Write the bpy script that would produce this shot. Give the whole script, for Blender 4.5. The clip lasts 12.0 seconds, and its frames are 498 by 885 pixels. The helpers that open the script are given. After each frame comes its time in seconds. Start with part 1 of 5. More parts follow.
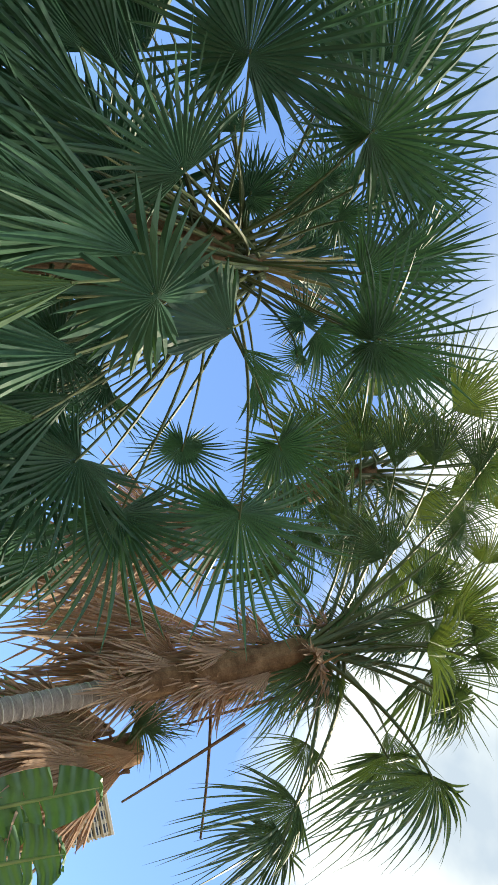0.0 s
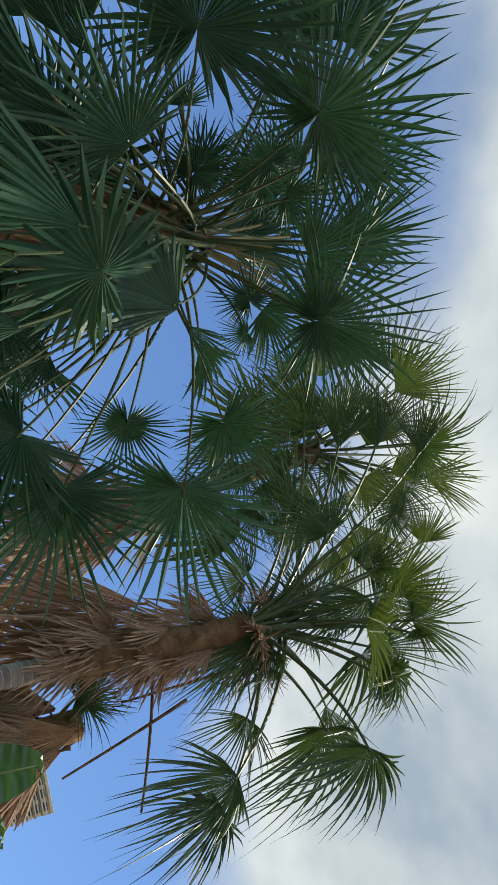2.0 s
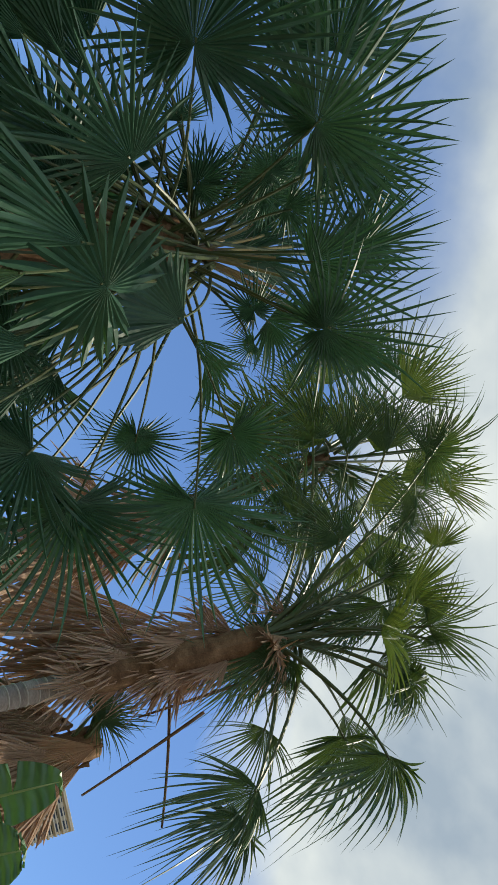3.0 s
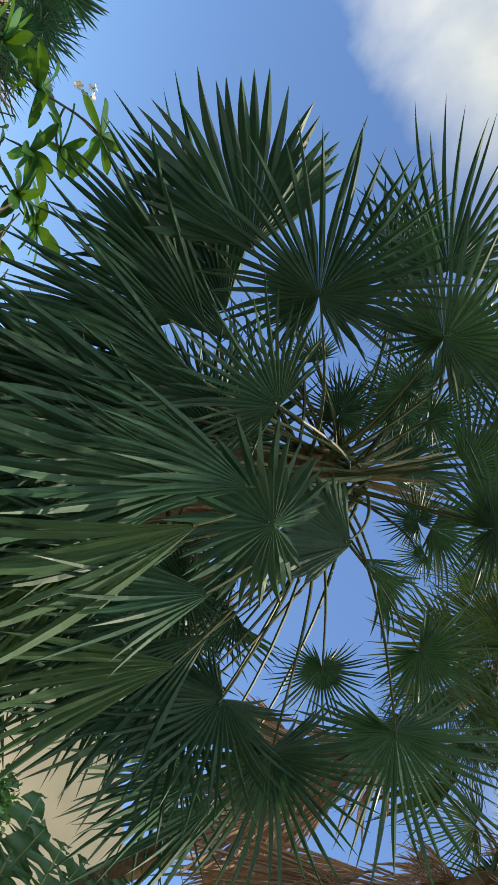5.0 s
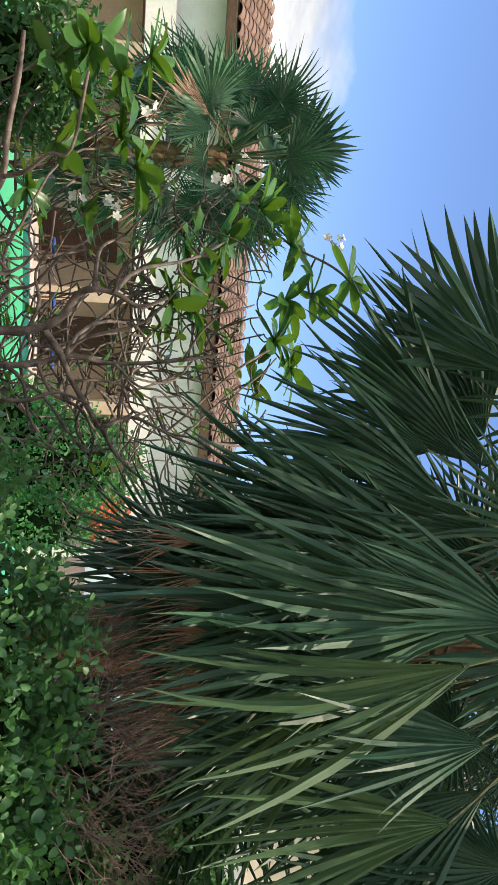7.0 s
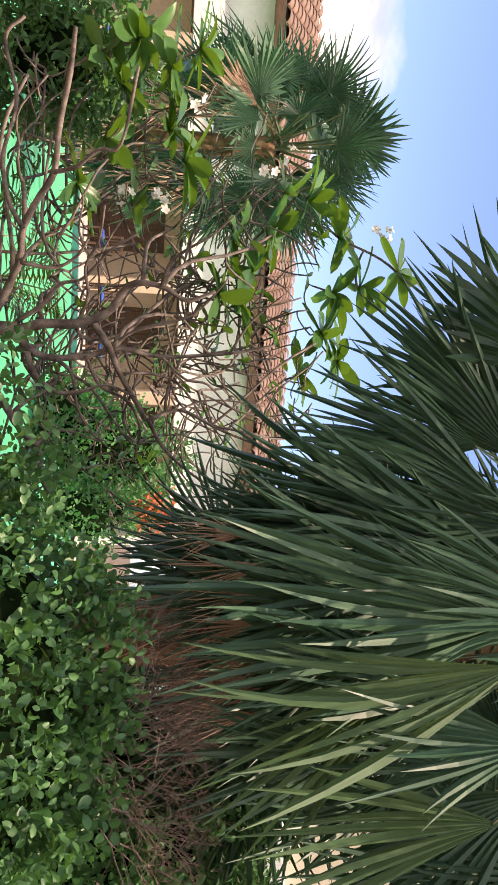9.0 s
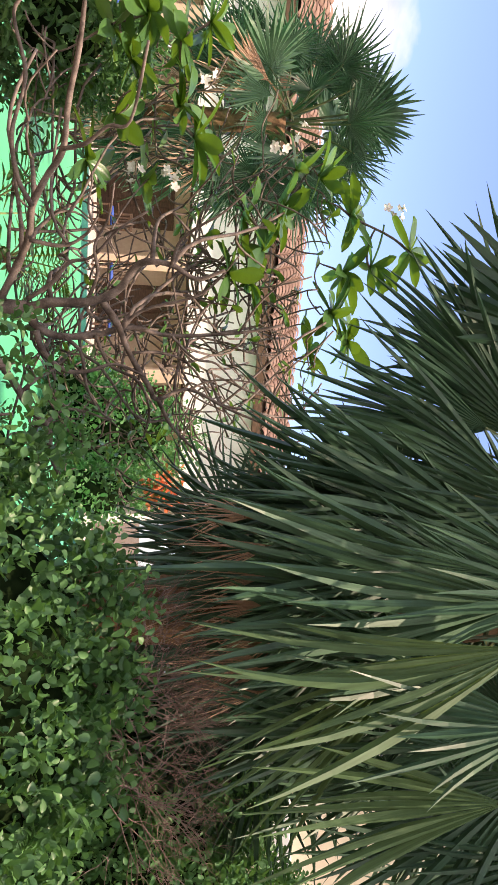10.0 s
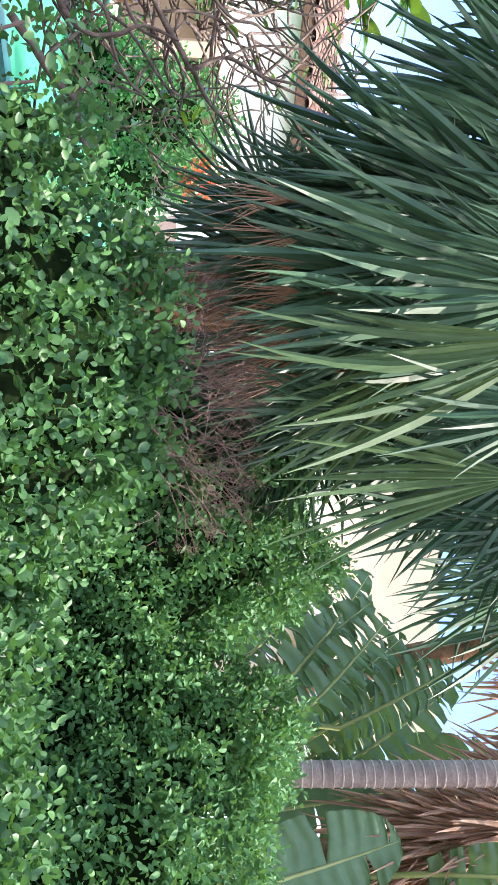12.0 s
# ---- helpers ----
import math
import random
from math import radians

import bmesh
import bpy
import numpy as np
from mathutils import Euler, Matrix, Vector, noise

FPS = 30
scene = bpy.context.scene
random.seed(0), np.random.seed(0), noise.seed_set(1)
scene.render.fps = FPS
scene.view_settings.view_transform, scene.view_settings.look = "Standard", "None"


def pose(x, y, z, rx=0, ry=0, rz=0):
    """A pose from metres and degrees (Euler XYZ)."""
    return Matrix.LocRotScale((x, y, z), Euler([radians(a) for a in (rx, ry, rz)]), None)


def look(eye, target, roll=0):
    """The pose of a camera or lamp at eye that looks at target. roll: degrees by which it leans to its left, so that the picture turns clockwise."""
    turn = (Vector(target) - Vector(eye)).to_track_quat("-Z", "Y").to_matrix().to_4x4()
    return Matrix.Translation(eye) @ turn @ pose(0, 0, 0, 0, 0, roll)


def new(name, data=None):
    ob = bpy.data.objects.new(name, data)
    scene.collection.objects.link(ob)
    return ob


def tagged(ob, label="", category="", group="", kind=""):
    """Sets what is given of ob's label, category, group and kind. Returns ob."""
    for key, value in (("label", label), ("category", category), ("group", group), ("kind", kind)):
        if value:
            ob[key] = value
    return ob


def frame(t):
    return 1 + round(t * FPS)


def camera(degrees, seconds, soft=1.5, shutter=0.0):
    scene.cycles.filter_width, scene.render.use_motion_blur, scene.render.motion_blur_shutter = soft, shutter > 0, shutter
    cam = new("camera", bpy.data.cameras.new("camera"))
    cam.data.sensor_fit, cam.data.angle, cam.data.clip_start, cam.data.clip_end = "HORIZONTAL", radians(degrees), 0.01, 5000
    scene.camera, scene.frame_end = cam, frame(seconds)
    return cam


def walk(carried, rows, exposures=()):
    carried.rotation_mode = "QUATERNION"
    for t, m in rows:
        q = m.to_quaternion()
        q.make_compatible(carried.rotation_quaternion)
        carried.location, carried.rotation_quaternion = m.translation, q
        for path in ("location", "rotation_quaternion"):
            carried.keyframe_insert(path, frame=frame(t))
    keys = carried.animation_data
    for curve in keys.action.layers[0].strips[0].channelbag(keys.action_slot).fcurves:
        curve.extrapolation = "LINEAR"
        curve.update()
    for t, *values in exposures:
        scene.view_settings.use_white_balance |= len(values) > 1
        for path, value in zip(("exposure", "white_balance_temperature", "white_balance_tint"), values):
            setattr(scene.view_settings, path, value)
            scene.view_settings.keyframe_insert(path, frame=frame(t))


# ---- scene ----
cam = camera(35.0, 12.0, soft=1.0)

# seconds, place, turn (degrees, Euler XYZ)
PATH = [
    (0, 0.0436, -0.0153, 1.7080, 179.852, -52.9667, -88.9503),
    (0.5, 0.0339, -0.0244, 1.6970, 180.457, -49.9559, -90.6482),
    (1, 0.0333, -0.0294, 1.6992, 180.467, -49.2213, -91.4002),
    (1.5, 0.0406, -0.0289, 1.7018, 179.687, -49.0322, -90.6414),
    (2, 0.0506, -0.0225, 1.7006, 179.174, -48.9293, -90.0132),
    (2.5, 0.0521, -0.0295, 1.7043, 178.706, -49.2912, -89.4748),
    (2.7, 0.0522, -0.0297, 1.7016, 178.307, -49.3925, -88.7963),
    (4.3, 0.0401, -0.0160, 1.6577, 177.941, -53.9666, -76.6680),
    (4.5, 0.0383, -0.0176, 1.6527, 178.467, -55.5263, -75.0409),
    (5, 0.0337, -0.0204, 1.6398, 179.965, -60.6608, -70.4389),
    (5.5, 0.0293, -0.0140, 1.6296, 181.491, -66.0251, -67.3681),
    (6, 0.0149, -0.0099, 1.6201, 182.270, -71.8195, -65.2859),
    (6.5, 0.0109, 0.0019, 1.6152, 185.028, -76.5067, -66.4324),
    (6.7, 0.0118, 0.0096, 1.6115, 186.751, -77.5408, -67.9116),
    (8.5, 0.0054, -0.0049, 1.5999, 188.639, -80.5826, -70.0081),
    (9, -0.0013, -0.0053, 1.6002, 194.248, -81.5803, -76.0598),
    (9.5, -0.0000, 0.0000, 1.6000, 197.377, -81.9196, -80.0249),
    (10, -0.0114, -0.0021, 1.5995, 195.966, -82.1285, -79.3571),
    (10.5, -0.0127, 0.0117, 1.5960, 195.477, -82.1672, -80.4461),
    (11, -0.0036, 0.0154, 1.5978, 197.094, -82.2315, -87.1179),
    (11.5, 0.0084, 0.0212, 1.5923, 195.223, -82.4276, -92.1199),
    (12, 0.0314, 0.0220, 1.5938, 184.104, -84.7077, -89.1261),
]
walk(cam, [(t, pose(*row)) for t, *row in PATH],
     exposures=[(0.0, 1.32, 7900, 7), (0.5, 0.92, 7500, 7), (1.5, 0.58, 7350, 7), (2.7, 0.57, 7350, 6), (5.0, 0.7, 7800, 8), (6.7, 0.96, 7700, 12),
                (8.3, 1.34, 8700, 27), (10.5, 1.6, 8800, 30), (11.2, 1.88, 8000, 28), (12.0, 2.22, 6900, 27)])

# ---------------------------------------------------------------- sky and sun
SUN_AZ, SUN_EL = 104.0, 68.0          # degrees from +y towards +x, and above the horizon

world = bpy.data.worlds.new("sky")
scene.world = world
world.use_nodes = True
wn, wl = world.node_tree.nodes, world.node_tree.links
wn.clear()
w_out = wn.new("ShaderNodeOutputWorld")
w_bg = wn.new("ShaderNodeBackground")
w_bg.inputs["Strength"].default_value = 0.12
w_sky = wn.new("ShaderNodeTexSky")
w_sky.sky_type = "NISHITA"
w_sky.sun_disc = False
w_sky.sun_elevation = radians(SUN_EL)
w_sky.sun_rotation = radians(SUN_AZ)
w_sky.air_density = 1.0
w_sky.dust_density = 0.7
w_sky.ozone_density = 1.2
w_co = wn.new("ShaderNodeTexCoord")
w_sep = wn.new("ShaderNodeSeparateXYZ")
wl.new(w_co.outputs["Generated"], w_sep.inputs[0])


def wmath(op, a, b=0.0, c=0.0, clamp=False):
    n = wn.new("ShaderNodeMath")
    n.operation, n.use_clamp = op, clamp
    for i, v in enumerate((a, b, c)):
        if isinstance(v, (int, float)):
            n.inputs[i].default_value = v
        else:
            wl.new(v, n.inputs[i])
    return n.outputs[0]


# cloud sheet: the direction laid onto a flat layer overhead
w_h = wmath("ADD", wmath("ABSOLUTE", w_sep.outputs["Z"]), 0.12)
w_cmb = wn.new("ShaderNodeCombineXYZ")
wl.new(wmath("DIVIDE", w_sep.outputs["X"], w_h), w_cmb.inputs[0])
wl.new(wmath("DIVIDE", w_sep.outputs["Y"], w_h), w_cmb.inputs[1])
w_n1 = wn.new("ShaderNodeTexNoise")
w_n1.inputs["Scale"].default_value = 1.15
w_n1.inputs["Detail"].default_value = 7.0
w_n1.inputs["Roughness"].default_value = 0.55
w_n1.inputs["Distortion"].default_value = 0.25
w_n2 = wn.new("ShaderNodeTexNoise")
w_n2.inputs["Scale"].default_value = 2.4
w_n2.inputs["Detail"].default_value = 6.0
for n in (w_n1, w_n2):
    wl.new(w_cmb.outputs[0], n.inputs["Vector"])
# a cloud sheet overhead and behind the garden's open side, clear air towards the north, a low bank on the horizon
w_cover = wmath("ADD", wmath("MULTIPLY", w_sep.outputs["X"], 0.71), wmath("MULTIPLY", w_sep.outputs["Z"], 0.85))
w_cover = wmath("ADD", wmath("MULTIPLY_ADD", wmath("MAXIMUM", w_sep.outputs["Y"], 0.45), -2.6, 1.09), w_cover)
w_bank = wmath("MULTIPLY", wmath("SUBTRACT", 0.31, w_sep.outputs["Z"], clamp=True), 9.0)
w_cover = wmath("ADD", w_cover, wmath("MINIMUM", w_bank, 1.0))
w_mask = wmath("ADD", wmath("MULTIPLY", wmath("SUBTRACT", w_n1.outputs["Fac"], 0.5), 1.5), w_cover)
w_mask = wmath("MULTIPLY_ADD", w_mask, 2.6, 0.45, clamp=True)
w_tone = wn.new("ShaderNodeMix")
w_tone.data_type = "RGBA"
w_tone.inputs[6].default_value = (2.0, 2.6, 3.5, 1)
w_tone.inputs[7].default_value = (4.9, 5.4, 5.8, 1)
wl.new(wmath("MULTIPLY_ADD", wmath("SUBTRACT", w_n2.outputs["Fac"], 0.5), 3.2, 0.5, clamp=True), w_tone.inputs[0])
w_mix = wn.new("ShaderNodeMix")
w_mix.data_type = "RGBA"
wl.new(w_mask, w_mix.inputs[0])
w_air = wn.new("ShaderNodeMix")
w_air.data_type, w_air.blend_type = "RGBA", "MULTIPLY"
w_air.inputs[0].default_value = 1.0
w_air.inputs[7].default_value = (0.60, 0.84, 1.18, 1)      # clear, washed air
wl.new(w_sky.outputs[0], w_air.inputs[6])
wl.new(w_air.outputs[2], w_mix.inputs[6])
wl.new(w_tone.outputs[2], w_mix.inputs[7])
wl.new(w_mix.outputs[2], w_bg.inputs["Color"])
wl.new(w_bg.outputs[0], w_out.inputs[0])

sun = new("sun", bpy.data.lights.new("sun", "SUN"))
sun.data.energy, sun.data.angle, sun.data.color = 2.3, radians(0.8), (1.0, 0.95, 0.86)
_az, _el = radians(SUN_AZ), radians(SUN_EL)
sun.matrix_world = look((20 * math.sin(_az) * math.cos(_el), 20 * math.cos(_az) * math.cos(_el), 20 * math.sin(_el)), (0, 0, 0))

# ---------------------------------------------------------------- materials
def material(name, low, high, scale=8.0, rough=0.6, spec=0.4, bump=0.0, detail=4.0, translucent=0.0, trans_color=None,
             stretch=(1, 1, 1), per_island=0.0, per_object=0.0, fine=0.0, metal=0.0, coords="Object", rays=False):
    """A surface whose colour wanders between low and high, with fine relief, per-piece change and, for leaves, light that shines through."""
    m = bpy.data.materials.new(name)
    m.use_nodes = True
    nt = m.node_tree
    nd, lk = nt.nodes, nt.links
    bs = nd["Principled BSDF"]
    out = nd["Material Output"]
    co = nd.new("ShaderNodeTexCoord")
    mp = nd.new("ShaderNodeMapping")
    mp.inputs["Scale"].default_value = stretch
    lk.new(co.outputs[coords], mp.inputs["Vector"])
    nz = nd.new("ShaderNodeTexNoise")
    nz.inputs["Scale"].default_value, nz.inputs["Detail"].default_value = scale, detail
    lk.new(mp.outputs[0], nz.inputs["Vector"])
    rp = nd.new("ShaderNodeMapRange")
    rp.inputs[1].default_value, rp.inputs[2].default_value = 0.3, 0.7
    lk.new(nz.outputs["Fac"], rp.inputs[0])
    fac = rp.outputs[0]

    def blend(a, b, w):
        n = nd.new("ShaderNodeMath")
        n.operation = "MULTIPLY_ADD"
        lk.new(b, n.inputs[0])
        n.inputs[1].default_value = w
        s = nd.new("ShaderNodeMath")
        s.operation = "MULTIPLY"
        lk.new(a, s.inputs[0])
        s.inputs[1].default_value = 1 - w
        lk.new(s.outputs[0], n.inputs[2])
        return n.outputs[0]

    if per_island:
        g = nd.new("ShaderNodeNewGeometry")
        fac = blend(fac, g.outputs["Random Per Island"], per_island)
    if per_object:
        o = nd.new("ShaderNodeObjectInfo")
        fac = blend(fac, o.outputs["Random"], per_object)
    mx = nd.new("ShaderNodeMix")
    mx.data_type = "RGBA"
    mx.inputs[6].default_value, mx.inputs[7].default_value = (*low, 1), (*high, 1)
    lk.new(fac, mx.inputs[0])
    colour = mx.outputs[2]
    if fine:
        n2 = nd.new("ShaderNodeTexNoise")
        n2.inputs["Scale"].default_value, n2.inputs["Detail"].default_value = scale * 9, 3
        if rays:
            # streaks that run outwards from the hub of a fan
            sx = nd.new("ShaderNodeSeparateXYZ")
            lk.new(co.outputs["Object"], sx.inputs[0])
            an = nd.new("ShaderNodeMath")
            an.operation = "ARCTAN2"
            lk.new(sx.outputs["X"], an.inputs[0])
            lk.new(sx.outputs["Y"], an.inputs[1])
            ln = nd.new("ShaderNodeVectorMath")
            ln.operation = "LENGTH"
            lk.new(co.outputs["Object"], ln.inputs[0])
            cb = nd.new("ShaderNodeCombineXYZ")
            s1 = nd.new("ShaderNodeMath")
            s1.operation = "MULTIPLY"
            s1.inputs[1].default_value = 95.0
            lk.new(an.outputs[0], s1.inputs[0])
            lk.new(s1.outputs[0], cb.inputs[0])
            s2 = nd.new("ShaderNodeMath")
            s2.operation = "MULTIPLY"
            s2.inputs[1].default_value = 5.0
            lk.new(ln.outputs["Value"], s2.inputs[0])
            lk.new(s2.outputs[0], cb.inputs[1])
            n2.inputs["Scale"].default_value = 1.0
            lk.new(cb.outputs[0], n2.inputs["Vector"])
        else:
            lk.new(mp.outputs[0], n2.inputs["Vector"])
        r2 = nd.new("ShaderNodeMapRange")
        r2.inputs[1].default_value, r2.inputs[2].default_value = 0.25, 0.75
        r2.inputs[3].default_value, r2.inputs[4].default_value = 1 - fine, 1 + fine
        lk.new(n2.outputs["Fac"], r2.inputs[0])
        ml = nd.new("ShaderNodeVectorMath")
        ml.operation = "SCALE"
        lk.new(colour, ml.inputs[0])
        lk.new(r2.outputs[0], ml.inputs["Scale"])
        colour = ml.outputs[0]
    lk.new(colour, bs.inputs["Base Color"])
    bs.inputs["Roughness"].default_value = rough
    bs.inputs["Specular IOR Level"].default_value = spec
    bs.inputs["Metallic"].default_value = metal
    if bump:
        bp = nd.new("ShaderNodeBump")
        bp.inputs["Strength"].default_value, bp.inputs["Distance"].default_value = bump, 0.01
        lk.new(nz.outputs["Fac"], bp.inputs["Height"])
        lk.new(bp.outputs[0], bs.inputs["Normal"])
    if translucent:
        tr = nd.new("ShaderNodeBsdfTranslucent")
        if trans_color:
            tr.inputs["Color"].default_value = (*trans_color, 1)
        else:
            lk.new(colour, tr.inputs["Color"])
        sh = nd.new("ShaderNodeMixShader")
        sh.inputs[0].default_value = translucent
        lk.new(bs.outputs[0], sh.inputs[1])
        lk.new(tr.outputs[0], sh.inputs[2])
        lk.new(sh.outputs[0], out.inputs["Surface"])
    return m


M_FROND = material("palm_blade", (0.009, 0.038, 0.027), (0.062, 0.158, 0.088), 3.0, 0.42, 0.42, translucent=0.16,
                   trans_color=(0.06, 0.17, 0.06), per_island=0.5, per_object=0.35, fine=0.34, rays=True)
# sunny copy of the blade: sun on the high crowns put into its colour
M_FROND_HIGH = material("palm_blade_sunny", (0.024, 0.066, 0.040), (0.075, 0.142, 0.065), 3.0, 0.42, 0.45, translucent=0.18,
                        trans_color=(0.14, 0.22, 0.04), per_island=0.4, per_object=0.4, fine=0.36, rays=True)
M_FROND_LOW = material("low_palm_blade", (0.016, 0.064, 0.042), (0.090, 0.205, 0.110), 3.0, 0.42, 0.42, translucent=0.14,
                       trans_color=(0.10, 0.25, 0.07), per_island=0.45, per_object=0.35, fine=0.36, rays=True)
# lit copy for a few hanging leaves: sunlight painted as paler yellow-green
M_FROND_LIT = material("lit_palm_blade", (0.042, 0.112, 0.055), (0.120, 0.215, 0.095), 3.0, 0.55, 0.25, translucent=0.25,
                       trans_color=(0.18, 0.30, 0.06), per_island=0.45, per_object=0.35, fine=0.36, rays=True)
# brightest copy: the glow of sun through the crowns is in this yellow-green
M_FROND_SUN = material("sunlit_palm_blade", (0.055, 0.105, 0.035), (0.14, 0.195, 0.055), 3.0, 0.42, 0.45, translucent=0.2,
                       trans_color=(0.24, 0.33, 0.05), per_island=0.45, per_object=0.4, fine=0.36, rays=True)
M_DEAD = material("dead_palm_blade", (0.26, 0.165, 0.115), (0.60, 0.43, 0.31), 3.0, 0.8, 0.15, translucent=0.15,
                  trans_color=(0.5, 0.22, 0.08), per_island=0.6, per_object=0.2, fine=0.4, rays=True)
M_PETIOLE = material("petiole", (0.05, 0.09, 0.038), (0.11, 0.12, 0.05), 6.0, 0.45, 0.4, per_object=0.5, fine=0.1)
M_PETIOLE_RUST = material("rusty_petiole", (0.21, 0.12, 0.05), (0.19, 0.20, 0.07), 5.0, 0.5, 0.35, per_object=0.4, fine=0.15)
M_FIBRE = material("leaf_base_fibre", (0.10, 0.055, 0.03), (0.28, 0.17, 0.10), 9.0, 0.9, 0.1, bump=0.6, fine=0.3)
M_TRUNK = material("ringed_palm_bark", (0.20, 0.165, 0.15), (0.40, 0.34, 0.31), 5.0, 0.85, 0.2, bump=0.5, fine=0.25, stretch=(1, 1, 3))
M_SCAR = material("leaf_scar_ring", (0.42, 0.37, 0.34), (0.55, 0.50, 0.46), 9.0, 0.85, 0.15, fine=0.15)
M_HEDGE = material("hedge_leaf", (0.020, 0.085, 0.042), (0.110, 0.290, 0.095), 3.0, 0.42, 0.4, translucent=0.2,
                   trans_color=(0.12, 0.34, 0.06), per_island=0.7, fine=0.1)
M_BUSH = material("bush_leaf", (0.032, 0.135, 0.060), (0.140, 0.370, 0.140), 2.0, 0.5, 0.3, translucent=0.22,
                  trans_color=(0.15, 0.36, 0.08), per_island=0.65, fine=0.1)
# near-black core colour: the shade inside the shrubs, no twigs modelled
M_CORE = material("inner_shade", (0.006, 0.013, 0.005), (0.014, 0.028, 0.011), 14.0, 1.0, 0.0, bump=0.8)
M_TWIG = material("dry_twig", (0.15, 0.105, 0.095), (0.32, 0.235, 0.21), 12.0, 0.85, 0.15, per_island=0.5)
M_BARK = material("frangipani_bark", (0.075, 0.058, 0.048), (0.27, 0.22, 0.19), 14.0, 0.75, 0.3, bump=0.4, fine=0.3)
M_FRANGI = material("frangipani_leaf", (0.022, 0.085, 0.045), (0.095, 0.25, 0.06), 4.0, 0.32, 0.5, translucent=0.22,
                    trans_color=(0.22, 0.45, 0.03), per_object=0.5, fine=0.1)
M_PETAL = material("white_petal", (0.78, 0.77, 0.70), (0.86, 0.85, 0.80), 9.0, 0.5, 0.3, translucent=0.2)
M_BANANA = material("banana_blade", (0.06, 0.155, 0.085), (0.14, 0.28, 0.135), 2.5, 0.38, 0.45, translucent=0.13,
                    trans_color=(0.16, 0.36, 0.07), per_object=0.4, fine=0.12)
M_RIB = material("pale_midrib", (0.25, 0.34, 0.12), (0.36, 0.42, 0.18), 6.0, 0.45, 0.4)
M_SOIL = material("ground_soil", (0.09, 0.07, 0.05), (0.19, 0.155, 0.12), 1.2, 0.95, 0.1, bump=0.5, fine=0.3, coords="Object")
M_PAVE = material("patio_paving", (0.42, 0.37, 0.33), (0.56, 0.51, 0.47), 1.5, 0.85, 0.2, fine=0.12)
M_POOL = material("green_pool_water", (0.03, 0.42, 0.20), (0.06, 0.54, 0.28), 0.35, 0.4, 0.12)
M_TEAL = material("teal_pool_tile", (0.02, 0.13, 0.14), (0.05, 0.24, 0.24), 6.0, 0.3, 0.5, fine=0.2)
M_WALL = material("white_plaster", (0.72, 0.71, 0.68), (0.83, 0.82, 0.79), 1.2, 0.9, 0.1, fine=0.05, bump=0.1)
M_BEIGE = material("beige_plaster", (0.52, 0.39, 0.28), (0.63, 0.50, 0.38), 1.2, 0.9, 0.1, fine=0.08, bump=0.1)
M_ROOF = material("brown_roof_tile", (0.17, 0.105, 0.08), (0.30, 0.20, 0.155), 3.0, 0.8, 0.2, per_object=0.6, fine=0.2)
M_FRAME = material("white_window_frame", (0.75, 0.75, 0.74), (0.82, 0.82, 0.81), 4.0, 0.5, 0.3)
M_PANE = material("dark_window_glass", (0.02, 0.025, 0.03), (0.05, 0.06, 0.07), 1.0, 0.05, 0.6)
M_WOOD = material("dark_brown_wood", (0.07, 0.04, 0.025), (0.15, 0.085, 0.055), 6.0, 0.6, 0.3, fine=0.2, stretch=(1, 1, 6))
M_TOWER = material("cream_tower_plaster", (0.60, 0.53, 0.40), (0.70, 0.63, 0.50), 0.3, 0.9, 0.1, fine=0.06)
M_ORANGE = material("orange_clay", (0.55, 0.12, 0.05), (0.72, 0.20, 0.09), 6.0, 0.7, 0.2, fine=0.15)
M_BLUE = material("blue_cloth", (0.02, 0.06, 0.28), (0.05, 0.12, 0.42), 6.0, 0.8, 0.2)


# ---------------------------------------------------------------- mesh helpers
UP = Vector((0, 0, 1))
GARDEN = Vector((0, 0, 1.6))        # the open side of the garden, towards which the blades show their undersides


def mesh_of(name, verts, faces, mat, smooth=False):
    me = bpy.data.meshes.new(name)
    me.from_pydata([tuple(v) for v in verts], [], faces)
    if mat:
        me.materials.append(mat)
    if smooth:
        me.polygons.foreach_set("use_smooth", [True] * len(me.polygons))
    me.update()
    return me


def part(name, data, parent, label="", m=None):
    """Links a mesh as one part under a thing or under a part; m is its pose in the world."""
    ob = new(name, data)
    ob.parent = parent
    if parent is not None:
        ob.matrix_parent_inverse = WORLD_OF[parent.name].inverted()
    ob.matrix_basis = m or Matrix.Identity(4)
    WORLD_OF[ob.name] = ob.matrix_basis.copy()
    if label:
        ob["label"] = label
    return ob


WORLD_OF = {}


def thing(name, place, label, category, group="", kind="", data=None):
    """A top-level thing: an Empty at its base (or one mesh)."""
    ob = new(name, data)
    ob.matrix_basis = Matrix.Translation(place)
    WORLD_OF[ob.name] = ob.matrix_basis.copy()
    return tagged(ob, label, category, group, kind)


